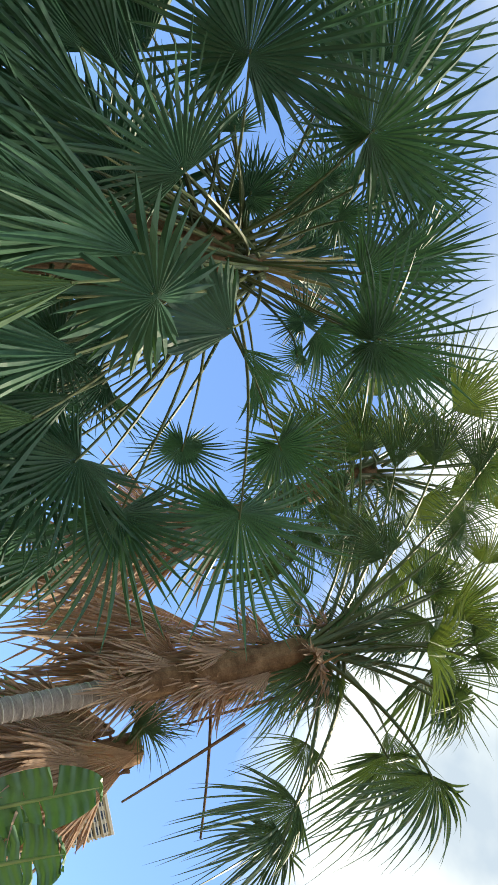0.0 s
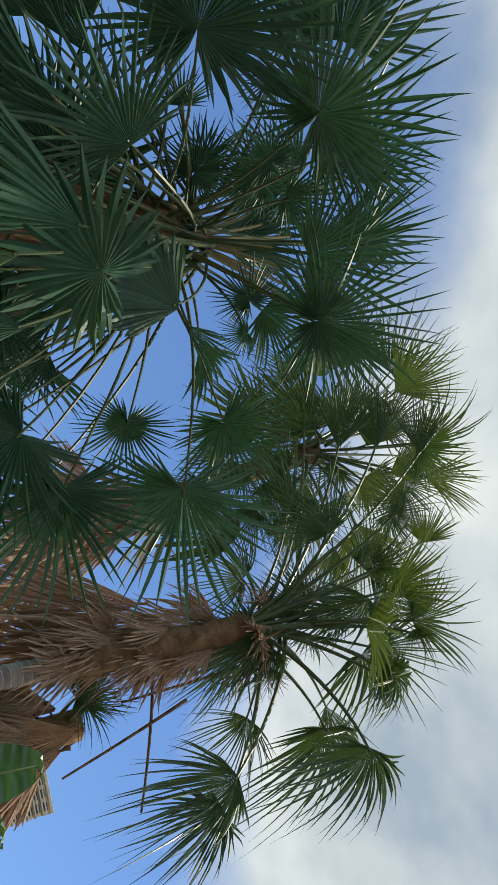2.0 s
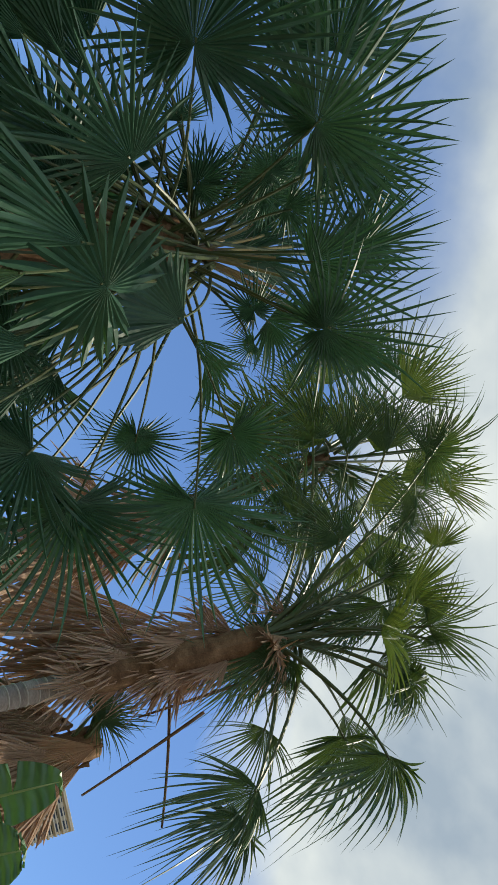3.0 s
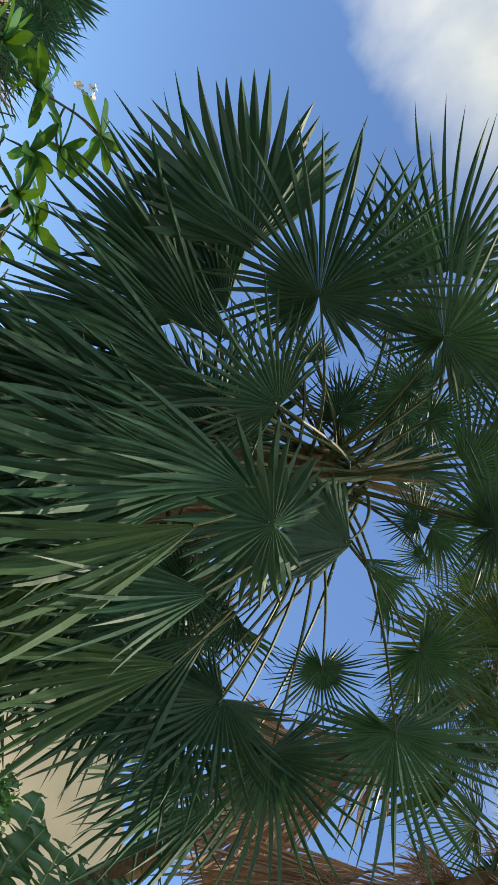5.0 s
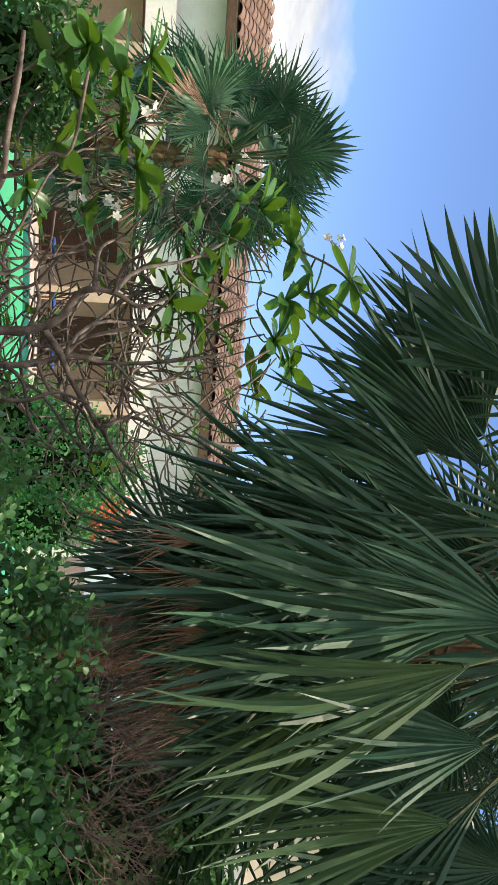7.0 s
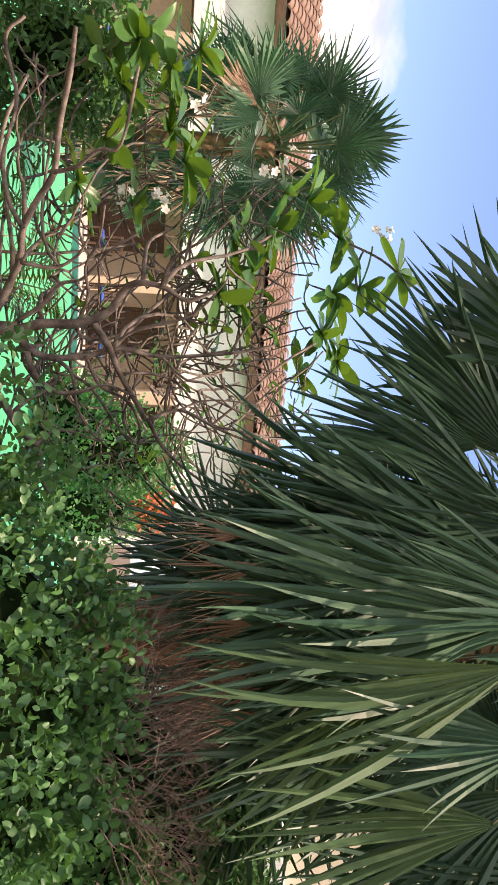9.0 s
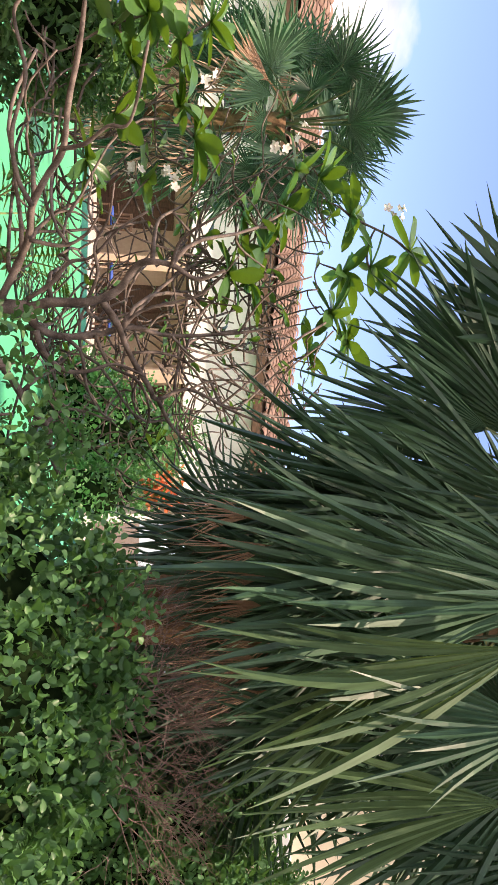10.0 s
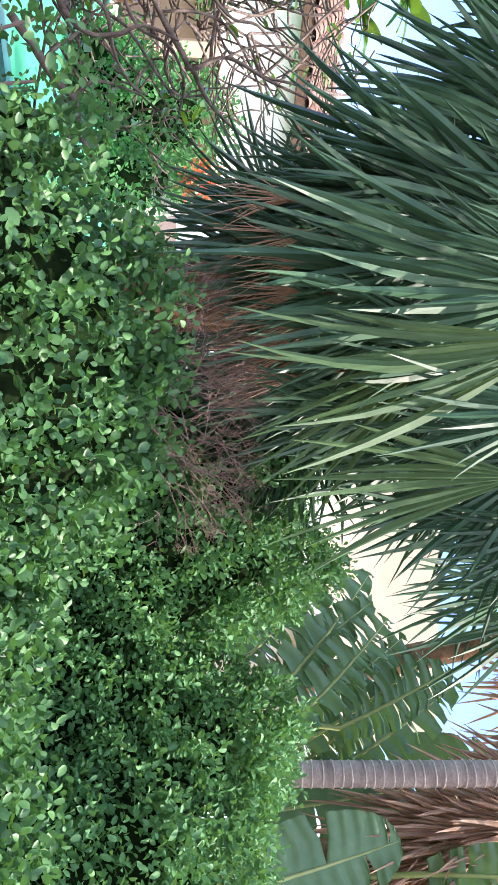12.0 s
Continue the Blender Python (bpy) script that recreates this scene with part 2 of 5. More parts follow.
def tube(points, radii, sides=6, cap=True):
    """Vertices and faces of a tapered tube along points."""
    pts = [Vector(p) for p in points]
    vs, fs = [], []
    ref = None
    for i, p in enumerate(pts):
        d = (pts[min(i + 1, len(pts) - 1)] - pts[max(i - 1, 0)]).normalized()
        if ref is None:
            ref = d.orthogonal().normalized()
        else:
            ref = (ref - d * ref.dot(d)).normalized()
        b = d.cross(ref)
        for k in range(sides):
            a = 2 * math.pi * k / sides
            vs.append(p + (ref * math.cos(a) + b * math.sin(a)) * radii[i])
    for i in range(len(pts) - 1):
        for k in range(sides):
            a, b2 = i * sides + k, i * sides + (k + 1) % sides
            fs.append((a, b2, b2 + sides, a + sides))
    if cap:
        fs.append(tuple(reversed(range(sides))))
        fs.append(tuple(range((len(pts) - 1) * sides, len(pts) * sides)))
    return vs, fs


def bezier(p0, p1, p2, p3, n):
    out = []
    for i in range(n + 1):
        t = i / n
        out.append(p0 * (1 - t) ** 3 + p1 * 3 * t * (1 - t) ** 2 + p2 * 3 * t * t * (1 - t) + p3 * t ** 3)
    return out


def box(lo, hi, bev=0.0):
    """A box from corner to corner, with bevelled edges."""
    bm = bmesh.new()
    bmesh.ops.create_cube(bm, size=1)
    lo, hi = Vector(lo), Vector(hi)
    for v in bm.verts:
        v.co = Vector(((v.co[i] + 0.5) * (hi[i] - lo[i]) + lo[i] for i in range(3)))
    if bev:
        bmesh.ops.bevel(bm, geom=bm.edges[:], offset=bev, segments=1, affect="EDGES")
    return bm


def bm_mesh(name, bm, mat):
    me = bpy.data.meshes.new(name)
    bm.to_mesh(me)
    bm.free()
    me.materials.append(mat)
    return me


def leaf_cloud(name, spots, ways, sizes, widths, mat, rng, fold=0.18, curl=0.15):
    """Many small pointed leaves in one mesh: where each stalk starts, which way it points, how long and how wide it is."""
    n = len(spots)
    spots, ways, sizes, widths = (np.asarray(v, float) for v in (spots, ways, sizes, widths))
    y = ways / np.linalg.norm(ways, axis=1)[:, None]
    r = rng.normal(size=(n, 3))
    x = np.cross(y, r)
    x /= np.linalg.norm(x, axis=1)[:, None]
    z = np.cross(x, y)
    flip = np.where(z[:, 2] < 0, -1.0, 1.0)[:, None]
    x, z = x * flip, z * flip
    shape = np.array([(0, 0, 0), (-.30, .22, fold * .7), (-.45, .52, fold), (-.34, .84, fold * .7), (0, 1, -curl), (.34, .84, fold * .7), (.45, .52, fold), (.30, .22, fold * .7),
                      (0, .36, 0), (0, .72, -curl * .3)])
    v = (spots[:, None, :]
         + x[:, None, :] * (shape[None, :, 0, None] * (sizes * widths)[:, None, None] * 1.2)
         + y[:, None, :] * (shape[None, :, 1, None] * sizes[:, None, None])
         + z[:, None, :] * (shape[None, :, 2, None] * sizes[:, None, None] * 0.6))
    quad = [(0, 7, 8), (0, 8, 1), (8, 7, 6), (1, 8, 2), (8, 6, 9), (2, 8, 9), (9, 6, 5), (2, 9, 3), (9, 5, 4), (3, 9, 4)]
    faces = [tuple(i * 10 + k for k in q) for i in range(n) for q in quad]
    me = bpy.data.meshes.new(name)
    me.from_pydata(v.reshape(-1, 3).tolist(), [], faces)
    me.materials.append(mat)
    me.polygons.foreach_set("use_smooth", [True] * len(me.polygons))
    return me


# ---------------------------------------------------------------- fan palms
def fan_blade(name, mat, spread, segments, droop, rng, joined=0.36, thin=1.0, ragged=0.08, bend=0.0, fold=0.65, cup=0.10):
    """One fan leaf of unit length: pleated in the middle, split into folded, pointed segments outside. The hub lies at the origin, +y is the midrib, +z the upper side."""
    vs, fs = [], []
    half_spread = radians(spread) / 2
    step = radians(spread) / segments
    wave = rng.uniform(0, 6.28)
    for s in range(segments):
        a = -half_spread + (s + 0.5) * step
        edge = abs(a) / half_spread
        length = (1.0 - 0.62 * edge ** 2.2 * min(1.0, spread / 230)) * (1 + rng.uniform(-ragged, ragged))
        split = joined * (1 + rng.uniform(-0.12, 0.12))
        stations = (0.0, 0.14, split * 0.75, split, split + (1 - split) * 0.2, split + (1 - split) * 0.42, split + (1 - split) * 0.64, split + (1 - split) * 0.85, 1.0)
        a2 = a + rng.uniform(-0.55, 0.55) * step
        lift = rng.uniform(-0.05, 0.05)
        sag = droop * rng.uniform(0.2, 1.7) * (2.6 if rng.random() < 0.12 else 1)
        side = bend * rng.uniform(-0.5, 1.5)
        twist = rng.gauss(0, 0.42)
        first = len(vs)
        for r in stations:
            k = max(0.0, (r - split) / (1 - split))
            if r <= split:
                aa, half = a, math.tan(step / 2) * r
            else:
                aa = a + (a2 - a) * k
                half = math.tan(step / 2) * split * (1 + 0.30 * math.sin(min(1, k * 1.8) * math.pi / 2)) * (1 - k ** 2.0) * thin + 0.0006
            rr = r * length
            far = max(0.0, r - 0.25) / 0.75
            d = Vector((math.sin(aa), math.cos(aa), 0))
            n = Vector((math.cos(aa), -math.sin(aa), 0))
            c = d * rr + Vector((0, 0, -sag * far * far * length + lift * far + 0.05 * math.sin(r * 2.2))) + n * (side * far * far)
            # cupped, and gently waved round the fan
            c.z += cup * rr * edge ** 2 + 0.05 * rr * math.sin(3.0 * a + wave)
            turn = twist * min(1.0, k * 2.0)
            across = n * math.cos(turn) + Vector((0, 0, math.sin(turn)))
            over = Vector((0, 0, math.cos(turn))) - n * math.sin(turn)
            up = half * fold
            vs.append(c - across * half + over * up)
            vs.append(c - over * up * 0.6)
            vs.append(c + across * half + over * up)
        for i in range(len(stations) - 1):
            b = first + i * 3
            fs.append((b, b + 1, b + 4, b + 3))
            fs.append((b + 1, b + 2, b + 5, b + 4))
    return mesh_of(name, vs, fs, mat, smooth=False)


_rng = random.Random(11)
BLADES = {
    "round": [fan_blade("blade", M_FROND_LOW, s, n, 0.05, _rng, joined=0.42) for s, n in ((335, 33), (325, 32))],
    "full": [fan_blade("blade", M_FROND, s, n, 0.10, _rng, joined=0.30, thin=0.78, bend=0.03, ragged=0.14) for s, n in ((345, 48), (335, 47), (340, 48))],
    "stiff": [fan_blade("blade", M_FROND, s, n, 0.07, _rng, joined=0.31, thin=0.8, bend=0.02) for s, n in ((330, 42), (340, 44), (320, 41))],
    "wide": [fan_blade("blade", M_FROND, s, n, 0.09, _rng, joined=0.31, thin=0.8, bend=0.03, ragged=0.12) for s, n in ((285, 40), (270, 38), (295, 42))],
    "half": [fan_blade("blade", M_FROND, s, n, 0.10, _rng, joined=0.29, thin=0.86, bend=0.03, ragged=0.12) for s, n in ((200, 28), (215, 30), (185, 26))],
    "narrow": [fan_blade("blade", M_FROND, s, n, 0.08, _rng, thin=1.1) for s, n in ((70, 13), (80, 14), (60, 12))],
    "sheaf": [fan_blade("blade", M_FROND, s, n, 0.12, _rng, joined=0.36, thin=1.1, bend=0.05, ragged=0.2) for s, n in ((50, 10), (58, 12), (42, 9))],
    "broad": [fan_blade("blade", M_FROND, s, n, 0.06, _rng, joined=0.52, thin=1.15) for s, n in ((140, 24), (125, 22))],
    "solid": [fan_blade("blade", M_FROND, s, n, 0.05, _rng, joined=0.74, fold=0.3) for s, n in ((130, 22), (120, 20))],
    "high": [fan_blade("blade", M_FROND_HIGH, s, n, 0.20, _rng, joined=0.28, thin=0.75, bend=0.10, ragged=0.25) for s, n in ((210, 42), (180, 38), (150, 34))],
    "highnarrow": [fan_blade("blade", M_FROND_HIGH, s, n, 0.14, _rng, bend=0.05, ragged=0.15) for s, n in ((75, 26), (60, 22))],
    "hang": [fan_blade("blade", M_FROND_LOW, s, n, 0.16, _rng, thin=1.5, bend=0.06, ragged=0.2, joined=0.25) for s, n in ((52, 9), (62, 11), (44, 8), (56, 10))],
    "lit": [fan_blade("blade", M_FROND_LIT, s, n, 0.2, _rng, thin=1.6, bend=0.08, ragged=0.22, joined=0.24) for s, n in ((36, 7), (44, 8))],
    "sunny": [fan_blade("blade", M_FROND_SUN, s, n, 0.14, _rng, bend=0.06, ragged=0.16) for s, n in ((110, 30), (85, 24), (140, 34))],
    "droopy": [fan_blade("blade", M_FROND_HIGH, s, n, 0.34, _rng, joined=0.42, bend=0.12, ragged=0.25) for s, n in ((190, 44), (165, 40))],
    "dead": [fan_blade("blade", M_DEAD, s, n, 0.14, _rng, joined=0.6, bend=0.06, ragged=0.25, fold=0.8) for s, n in ((60, 22), (75, 26), (50, 20))],
    "straw": [fan_blade("blade", M_DEAD, s, n, 0.16, _rng, joined=0.3, bend=0.07, ragged=0.3, thin=0.8) for s, n in ((42, 14), (55, 16), (35, 12))],
}
_turn = random.Random(5)


def frond(palm, kind, hub, tip, crown=None, turn=0.0, rust=False, thick=0.014, wide=1.0):
    """One leaf of a palm: the hub of its fan, the tip of its middle segment, and the crown that its stalk grows from."""
    hub, tip = Vector(hub), Vector(tip)
    axis = tip - hub
    length = axis.length
    y = axis.normalized()
    z = hub - GARDEN
    z = (z - y * z.dot(y)).normalized()
    x = y.cross(z)
    m = Matrix((x, y, z)).transposed().to_4x4()
    m = Matrix.Translation(hub) @ m @ Matrix.Rotation(radians(turn), 4, "Y") @ Matrix.Diagonal((length * wide, length, length, 1))
    me = _turn.choice(BLADES[kind])
    sag = {"droopy": 0.85, "hang": 0.12, "sunny": 0.08, "high": 0.16, "dead": 0.10, "straw": 0.08, "lit": 0.12}.get(kind, 0.0)
    if sag:
        # the segments hang with their weight
        me = me.copy()
        g = m.to_3x3().normalized().inverted() @ -UP
        for v in me.vertices:
            r = v.co.length
            v.co = v.co * (1 - 0.22 * sag * r) + g * (sag * max(0.0, r - 0.15) ** 1.7)
    ob = part("dead_frond" if kind in ("dead", "straw") else "frond", me, palm, m=m)
    if crown is not None:
        # the stalk leaves the heart at its own height and side
        c = Vector(crown)
        out = (hub - c) * Vector((1, 1, 0))
        c = c + out.normalized() * 0.09 + UP * _turn.uniform(-0.32, 0.16)
        s = hub - c
        pts = bezier(c, c + s * 0.35 + UP * 0.14 * s.length, hub - s * 0.22 - y * 0.05 + UP * 0.05 * s.length, hub + y * 0.03, 9)
        vs, fs = tube(pts, [thick * (1.5 - 0.85 * i / 9) for i in range(10)], 5)
        part("petiole", mesh_of("petiole", vs, fs, M_PETIOLE_RUST if rust else (M_FIBRE if kind in ("dead", "straw") else M_PETIOLE)), ob)
    return ob


def palm_trunk(palm, base, top, r0, r1, rings=0, mat=None):
    base, top = Vector(base), Vector(top)
    n = 24
    lean = Vector((0.04, 0.0, 0))
    pts = [base.lerp(top, i / n) + lean * math.sin(i / n * math.pi) for i in range(n + 1)]
    rr = [r0 + (r1 - r0) * min(1, i / n * 1.3) + 0.05 * math.exp(-i / 1.2) for i in range(n + 1)]
    vs, fs = tube(pts, rr, 18)
    trunk = part("trunk", mesh_of("trunk", vs, fs, mat or M_TRUNK, True), palm)
    rnd = random.Random(3)
    for i in range(rings):
        f = (i + 0.5 + rnd.uniform(-0.2, 0.2)) / rings
        p = base.lerp(top, f) + lean * math.sin(f * math.pi)
        r = r0 + (r1 - r0) * min(1, f * 1.3) + 0.05 * math.exp(-f * n / 1.2)
        tl = Vector((rnd.uniform(-.05, .05), rnd.uniform(-.05, .05), 1)).normalized()
        ring = [p - tl * 0.008, p - tl * 0.003, p + tl * 0.003, p + tl * 0.008]
        vs, fs = tube(ring, [r - 0.004, r + 0.006, r + 0.006, r - 0.004], 18, cap=False)
        part("leaf_scar", mesh_of("leaf_scar", vs, fs, M_SCAR, True), trunk)
    return trunk

# ---------------------------------------------------------------- setting
def ground_sheet():
    """One sheet of soil to the horizon, gently uneven near the beds."""
    rng = random.Random(2)
    n, vs, fs = 40, [], []
    reach = [-900, -300, -120, -60] + [-36 + 2 * i for i in range(37)] + [60, 120, 300, 900]
    for yy in reach:
        for xx in reach:
            near = max(0.0, 1 - max(abs(xx), abs(yy)) / 40)
            vs.append((xx, yy, -0.04 + 0.03 * near * noise.noise((xx * 0.3, yy * 0.3, 0))))
    k = len(reach)
    for j in range(k - 1):
        for i in range(k - 1):
            fs.append((j * k + i, j * k + i + 1, (j + 1) * k + i + 1, (j + 1) * k + i))
    ob = new("ground", mesh_of("ground", vs, fs, M_SOIL, True))
    return tagged(ob, "bare brown garden soil between the beds", "ground", kind="structure")


ground_sheet()

# frame of the house: u runs along the front, v away from the garden
HOUSE = Matrix.Translation((-16.727, 15.766, 4.027)[:2] + (0,)) @ Matrix.Rotation(radians(43), 4, "Z")


def setting_part(name, bm, mat, parent, label=""):
    return part(name, bm_mesh(name, bm, mat), parent, label, HOUSE)


def at_house(u, v, z=0.0):
    return HOUSE @ Vector((u, v, z))


def pool():
    w = thing("pool_water", (0, 0, 0), "bright green water of a garden pool", "water", kind="structure")
    n = 64
    def soft(v):
        return math.copysign(abs(v) ** 0.5, v)
    rim = [(9.5 * soft(math.cos(2 * math.pi * i / n)), -9.9 + 5.6 * soft(math.sin(2 * math.pi * i / n))) for i in range(n)]
    water = [at_house(u, v, 0.03) for u, v in rim]
    part("surface", mesh_of("surface", water, [tuple(range(n))], M_POOL), w)
    vs, fs = [], []
    for i, (u, v) in enumerate(rim):
        c = Vector((u / 9.5, (v + 9.9) / 5.6)).normalized()
        for off, z in ((0.0, -0.03), (0.0, 0.16), (0.30, 0.16), (0.30, -0.03)):
            vs.append(at_house(u + c.x * off, v + c.y * off, z))
    for i in range(n):
        j = (i + 1) % n
        for k in range(3):
            fs.append((i * 4 + k, j * 4 + k, j * 4 + k + 1, i * 4 + k + 1))
    part("pool_rim", mesh_of("pool_rim", vs, fs, M_TEAL), w, "teal tiled pool rim")


pool()


def house():
    h = thing("house", at_house(0, 0), "white and beige plastered house with a brown tiled roof", "house")
    # walls
    setting_part("wall", box((-3.0, 0, 2.7), (11, 0.3, 5.2)), M_WALL, h)
    setting_part("wall", box((-2.996, 2.4, -0.05), (10.69, 2.7, 5.2)), M_BEIGE, h, "beige wall in the shade of the porch")
    setting_part("porch_ceiling", box((-16, 0.402, 2.72), (10.69, 2.396, 2.9)), M_WOOD, h)
    setting_part("wall", box((-16, 1.8, -0.05), (-3.0, 2.1, 5.2)), M_BEIGE, h, "beige wall at the back of the porch")
    setting_part("side_wall", box((10.7, 0.302, -0.05), (11, 9, 5.2)), M_WALL, h)
    setting_part("porch_beam", box((-16, -0.2, 2.704), (-3.004, 0.15, 3.5)), M_WALL, h)
    for u in (-15.6, -12.4, -9.2, -6.2, -3.4, -0.2, 3.0, 6.2, 9.4):
        setting_part("porch_column", box((u - 0.2, -0.18, -0.05), (u + 0.2, 0.14, 2.7), 0.02), M_BEIGE, h)
    setting_part("upper_wall", box((-16, 0.152, 3.0), (-3.004, 0.4, 5.2)), M_WALL, h)
    # roof slope and its tiles
    def tile_row(u0, u1, v0, z0, v1, z1):
        rows, cols = 9, int((u1 - u0) / 0.42)
        slope = Vector((0, v1 - v0, z1 - z0))
        me_v, me_f = [], []
        seg = slope.length / rows + 0.05
        for i in range(7):
            a = math.pi * i / 6
            for s in (0, 1):
                me_v.append((-0.2 * math.cos(a), s * seg, 0.10 * math.sin(a) + (0.03 if s == 0 else 0.0)))
        for i in range(6):
            me_f.append((i * 2, i * 2 + 1, i * 2 + 3, i * 2 + 2))
        me = mesh_of("tile", me_v, me_f, M_ROOF, True)
        roof = setting_part("roof", box((u0, v0, z0 - 0.25), (u1, v0 + 0.3, z0 - 0.02)), M_WOOD, h, "brown roof with rounded clay tiles")
        deck = mesh_of("deck", [(u0, v0, z0), (u1, v0, z0), (u1, v1, z1), (u0, v1, z1), (u0, v1 + 5, z0), (u1, v1 + 5, z0)], [(0, 1, 2, 3), (3, 2, 5, 4)], M_ROOF)
        part("deck", deck, roof, m=HOUSE)
        tilt = math.atan2(slope.z, slope.y)
        for r in range(rows):
            for c in range(cols):
                p = Vector((u0 + (c + 0.5) * 0.42, v0, z0)) + slope * (r / rows)
                part("tile", me, roof, m=HOUSE @ Matrix.Translation(p) @ Matrix.Rotation(tilt, 4, "X"))
    tile_row(-14.5, 0.0, -0.6, 5.05, 3.6, 6.75)
    tile_row(0.0, 11.5, -0.5, 5.02, 3.7, 6.6)

    def window(u, z, w, hgt, v=-0.02):
        fr = setting_part("window", box((u - w / 2, v - 0.05, z), (u + w / 2, v + 0.05, z + 0.08)), M_FRAME, h)
        for a, b, c, d in ((-w / 2, 0.082, -w / 2 + 0.09, hgt - 0.082), (w / 2 - 0.09, 0.082, w / 2, hgt - 0.082), (-w / 2, hgt - 0.08, w / 2, hgt),
                           (-0.03, 0.082, 0.03, hgt - 0.082), (-w / 2 + 0.092, hgt * 0.5, -0.032, hgt * 0.5 + 0.05), (0.032, hgt * 0.5, w / 2 - 0.092, hgt * 0.5 + 0.05)):
            setting_part("bar", box((u + a, v - 0.05, z + b), (u + c, v + 0.05, z + d), 0.008), M_FRAME, fr)
        setting_part("pane", box((u - w / 2 + 0.05, v - 0.01, z + 0.05), (u + w / 2 - 0.05, v + 0.015, z + hgt - 0.05)), M_PANE, fr)

    for u, z, w, g in ((-1.2, 3.3, 1.5, 1.3),):
        window(u, z, w, g)
    for u in (-1.7, 1.4, 4.6, 7.8):
        door = setting_part("door", box((u - 0.75, 2.34, 0.0), (u + 0.75, 2.398, 2.25), 0.01), M_WOOD, h, "dark brown wooden porch door")
        for k in (-0.36, 0.36):
            setting_part("panel", box((u + k - 0.28, 2.31, 0.25), (u + k + 0.28, 2.338, 2.05), 0.02), M_WOOD, door)
    for u in (-14.0, -10.8, -7.6):
        window(u, 0.9, 1.6, 1.9, 1.78)


house()


def paving():
    p = thing("patio", (0, 0, 0), "pale stone paving between the pool and the house", "paving", kind="structure")
    setting_part("slab_bed", box((-17, -4.1, -0.06), (12, -0.02, 0.05)), M_PAVE, p)
    me = bm_mesh("paving_slab", box((-0.49, -0.49, 0.0), (0.49, 0.49, 0.03), 0.012), M_PAVE)
    for i in range(29):
        for j in range(4):
            part("paving_slab", me, p, m=HOUSE @ Matrix.Translation((-16.5 + i, -3.6 + j, 0.05)))


paving()


def patio_chair(u, v, rot):
    """A dark wooden patio chair with slatted back."""
    m = HOUSE @ pose(u, v, 0.08, 0, 0, rot)
    c = thing("patio_chair", m.translation, "dark brown wooden chair with a slatted back on the patio", "chair", "chairs on the patio")
    def pc(name, lo, hi):
        part(name, bm_mesh(name, box(lo, hi, 0.008), M_WOOD), c, m=m)
    pc("seat", (-0.25, -0.25, 0.42), (0.25, 0.25, 0.46))
    for x in (-0.22, 0.22):
        for y in (-0.22, 0.22):
            pc("leg", (x - 0.025, y - 0.025, 0), (x + 0.025, y + 0.025, 0.42 if y < 0 else 1.0))
    part("cushion", bm_mesh("cushion", box((-0.22, -0.22, 0.462), (0.22, 0.19, 0.54), 0.03), M_BLUE), c, "dark blue cushion", m)
    pc("top_rail", (-0.25, 0.2, 0.94), (0.25, 0.24, 1.02))
    for x in (-0.12, -0.04, 0.04, 0.12):
        pc("slat", (x - 0.015, 0.21, 0.46), (x + 0.015, 0.235, 0.94))
    for x in (-0.24, 0.24):
        pc("armrest", (x - 0.03, -0.25, 0.64), (x + 0.03, 0.2, 0.67))


for u, v, r in ((-4.6, -1.6, 20), (-3.2, -1.5, -15), (-1.6, -1.8, 30), (0.2, -1.6, 5), (-6.2, -1.4, 0), (1.8, -1.9, -30), (3.2, -1.5, 10), (4.6, -1.8, 25), (6.0, -1.4, -10), (-7.8, -1.7, 15)):
    patio_chair(u, v, r)


def tower():
    """Cream apartment tower far behind the palms, banded by its balconies."""
    top = Vector((135.744, 272.005, 137.648))
    m = Matrix.Translation((top.x, top.y, 0)) @ Matrix.Rotation(radians(-25), 4, "Z")
    t = thing("apartment_tower", m.translation, "cream apartment tower banded by rows of balconies", "building")
    h = top.z
    part("body", bm_mesh("body", box((-7, 0, -0.1), (7, 16, h)), M_TOWER), t, m=m)
    part("parapet", bm_mesh("parapet", box((-7.6, -1.2, h + 0.004), (7.6, 16.4, h + 1.2), 0.1), M_TOWER), t, m=m)
    slab = bm_mesh("slab", box((-7.5, -1.6, -0.25), (7.5, -0.004, 0.25), 0.03), M_TOWER)
    rail = bm_mesh("rail", box((-7.5, -1.6, 1.0), (7.5, -1.4, 1.5), 0.03), M_TOWER)
    glass = bm_mesh("pane", box((-1.5, -0.12, 0.3), (1.5, -0.008, 2.5)), M_PANE)
    for i in range(1, 30):
        z = h - i * 3.0
        part("balcony_slab", slab, t, m=m @ Matrix.Translation((0, 0, z)))
        part("balcony_rail", rail, t, m=m @ Matrix.Translation((0, 0, z)))
        for u in (-4.6, 0, 4.6):
            part("window", glass, t, m=m @ Matrix.Translation((u, 0, z)))


tower()


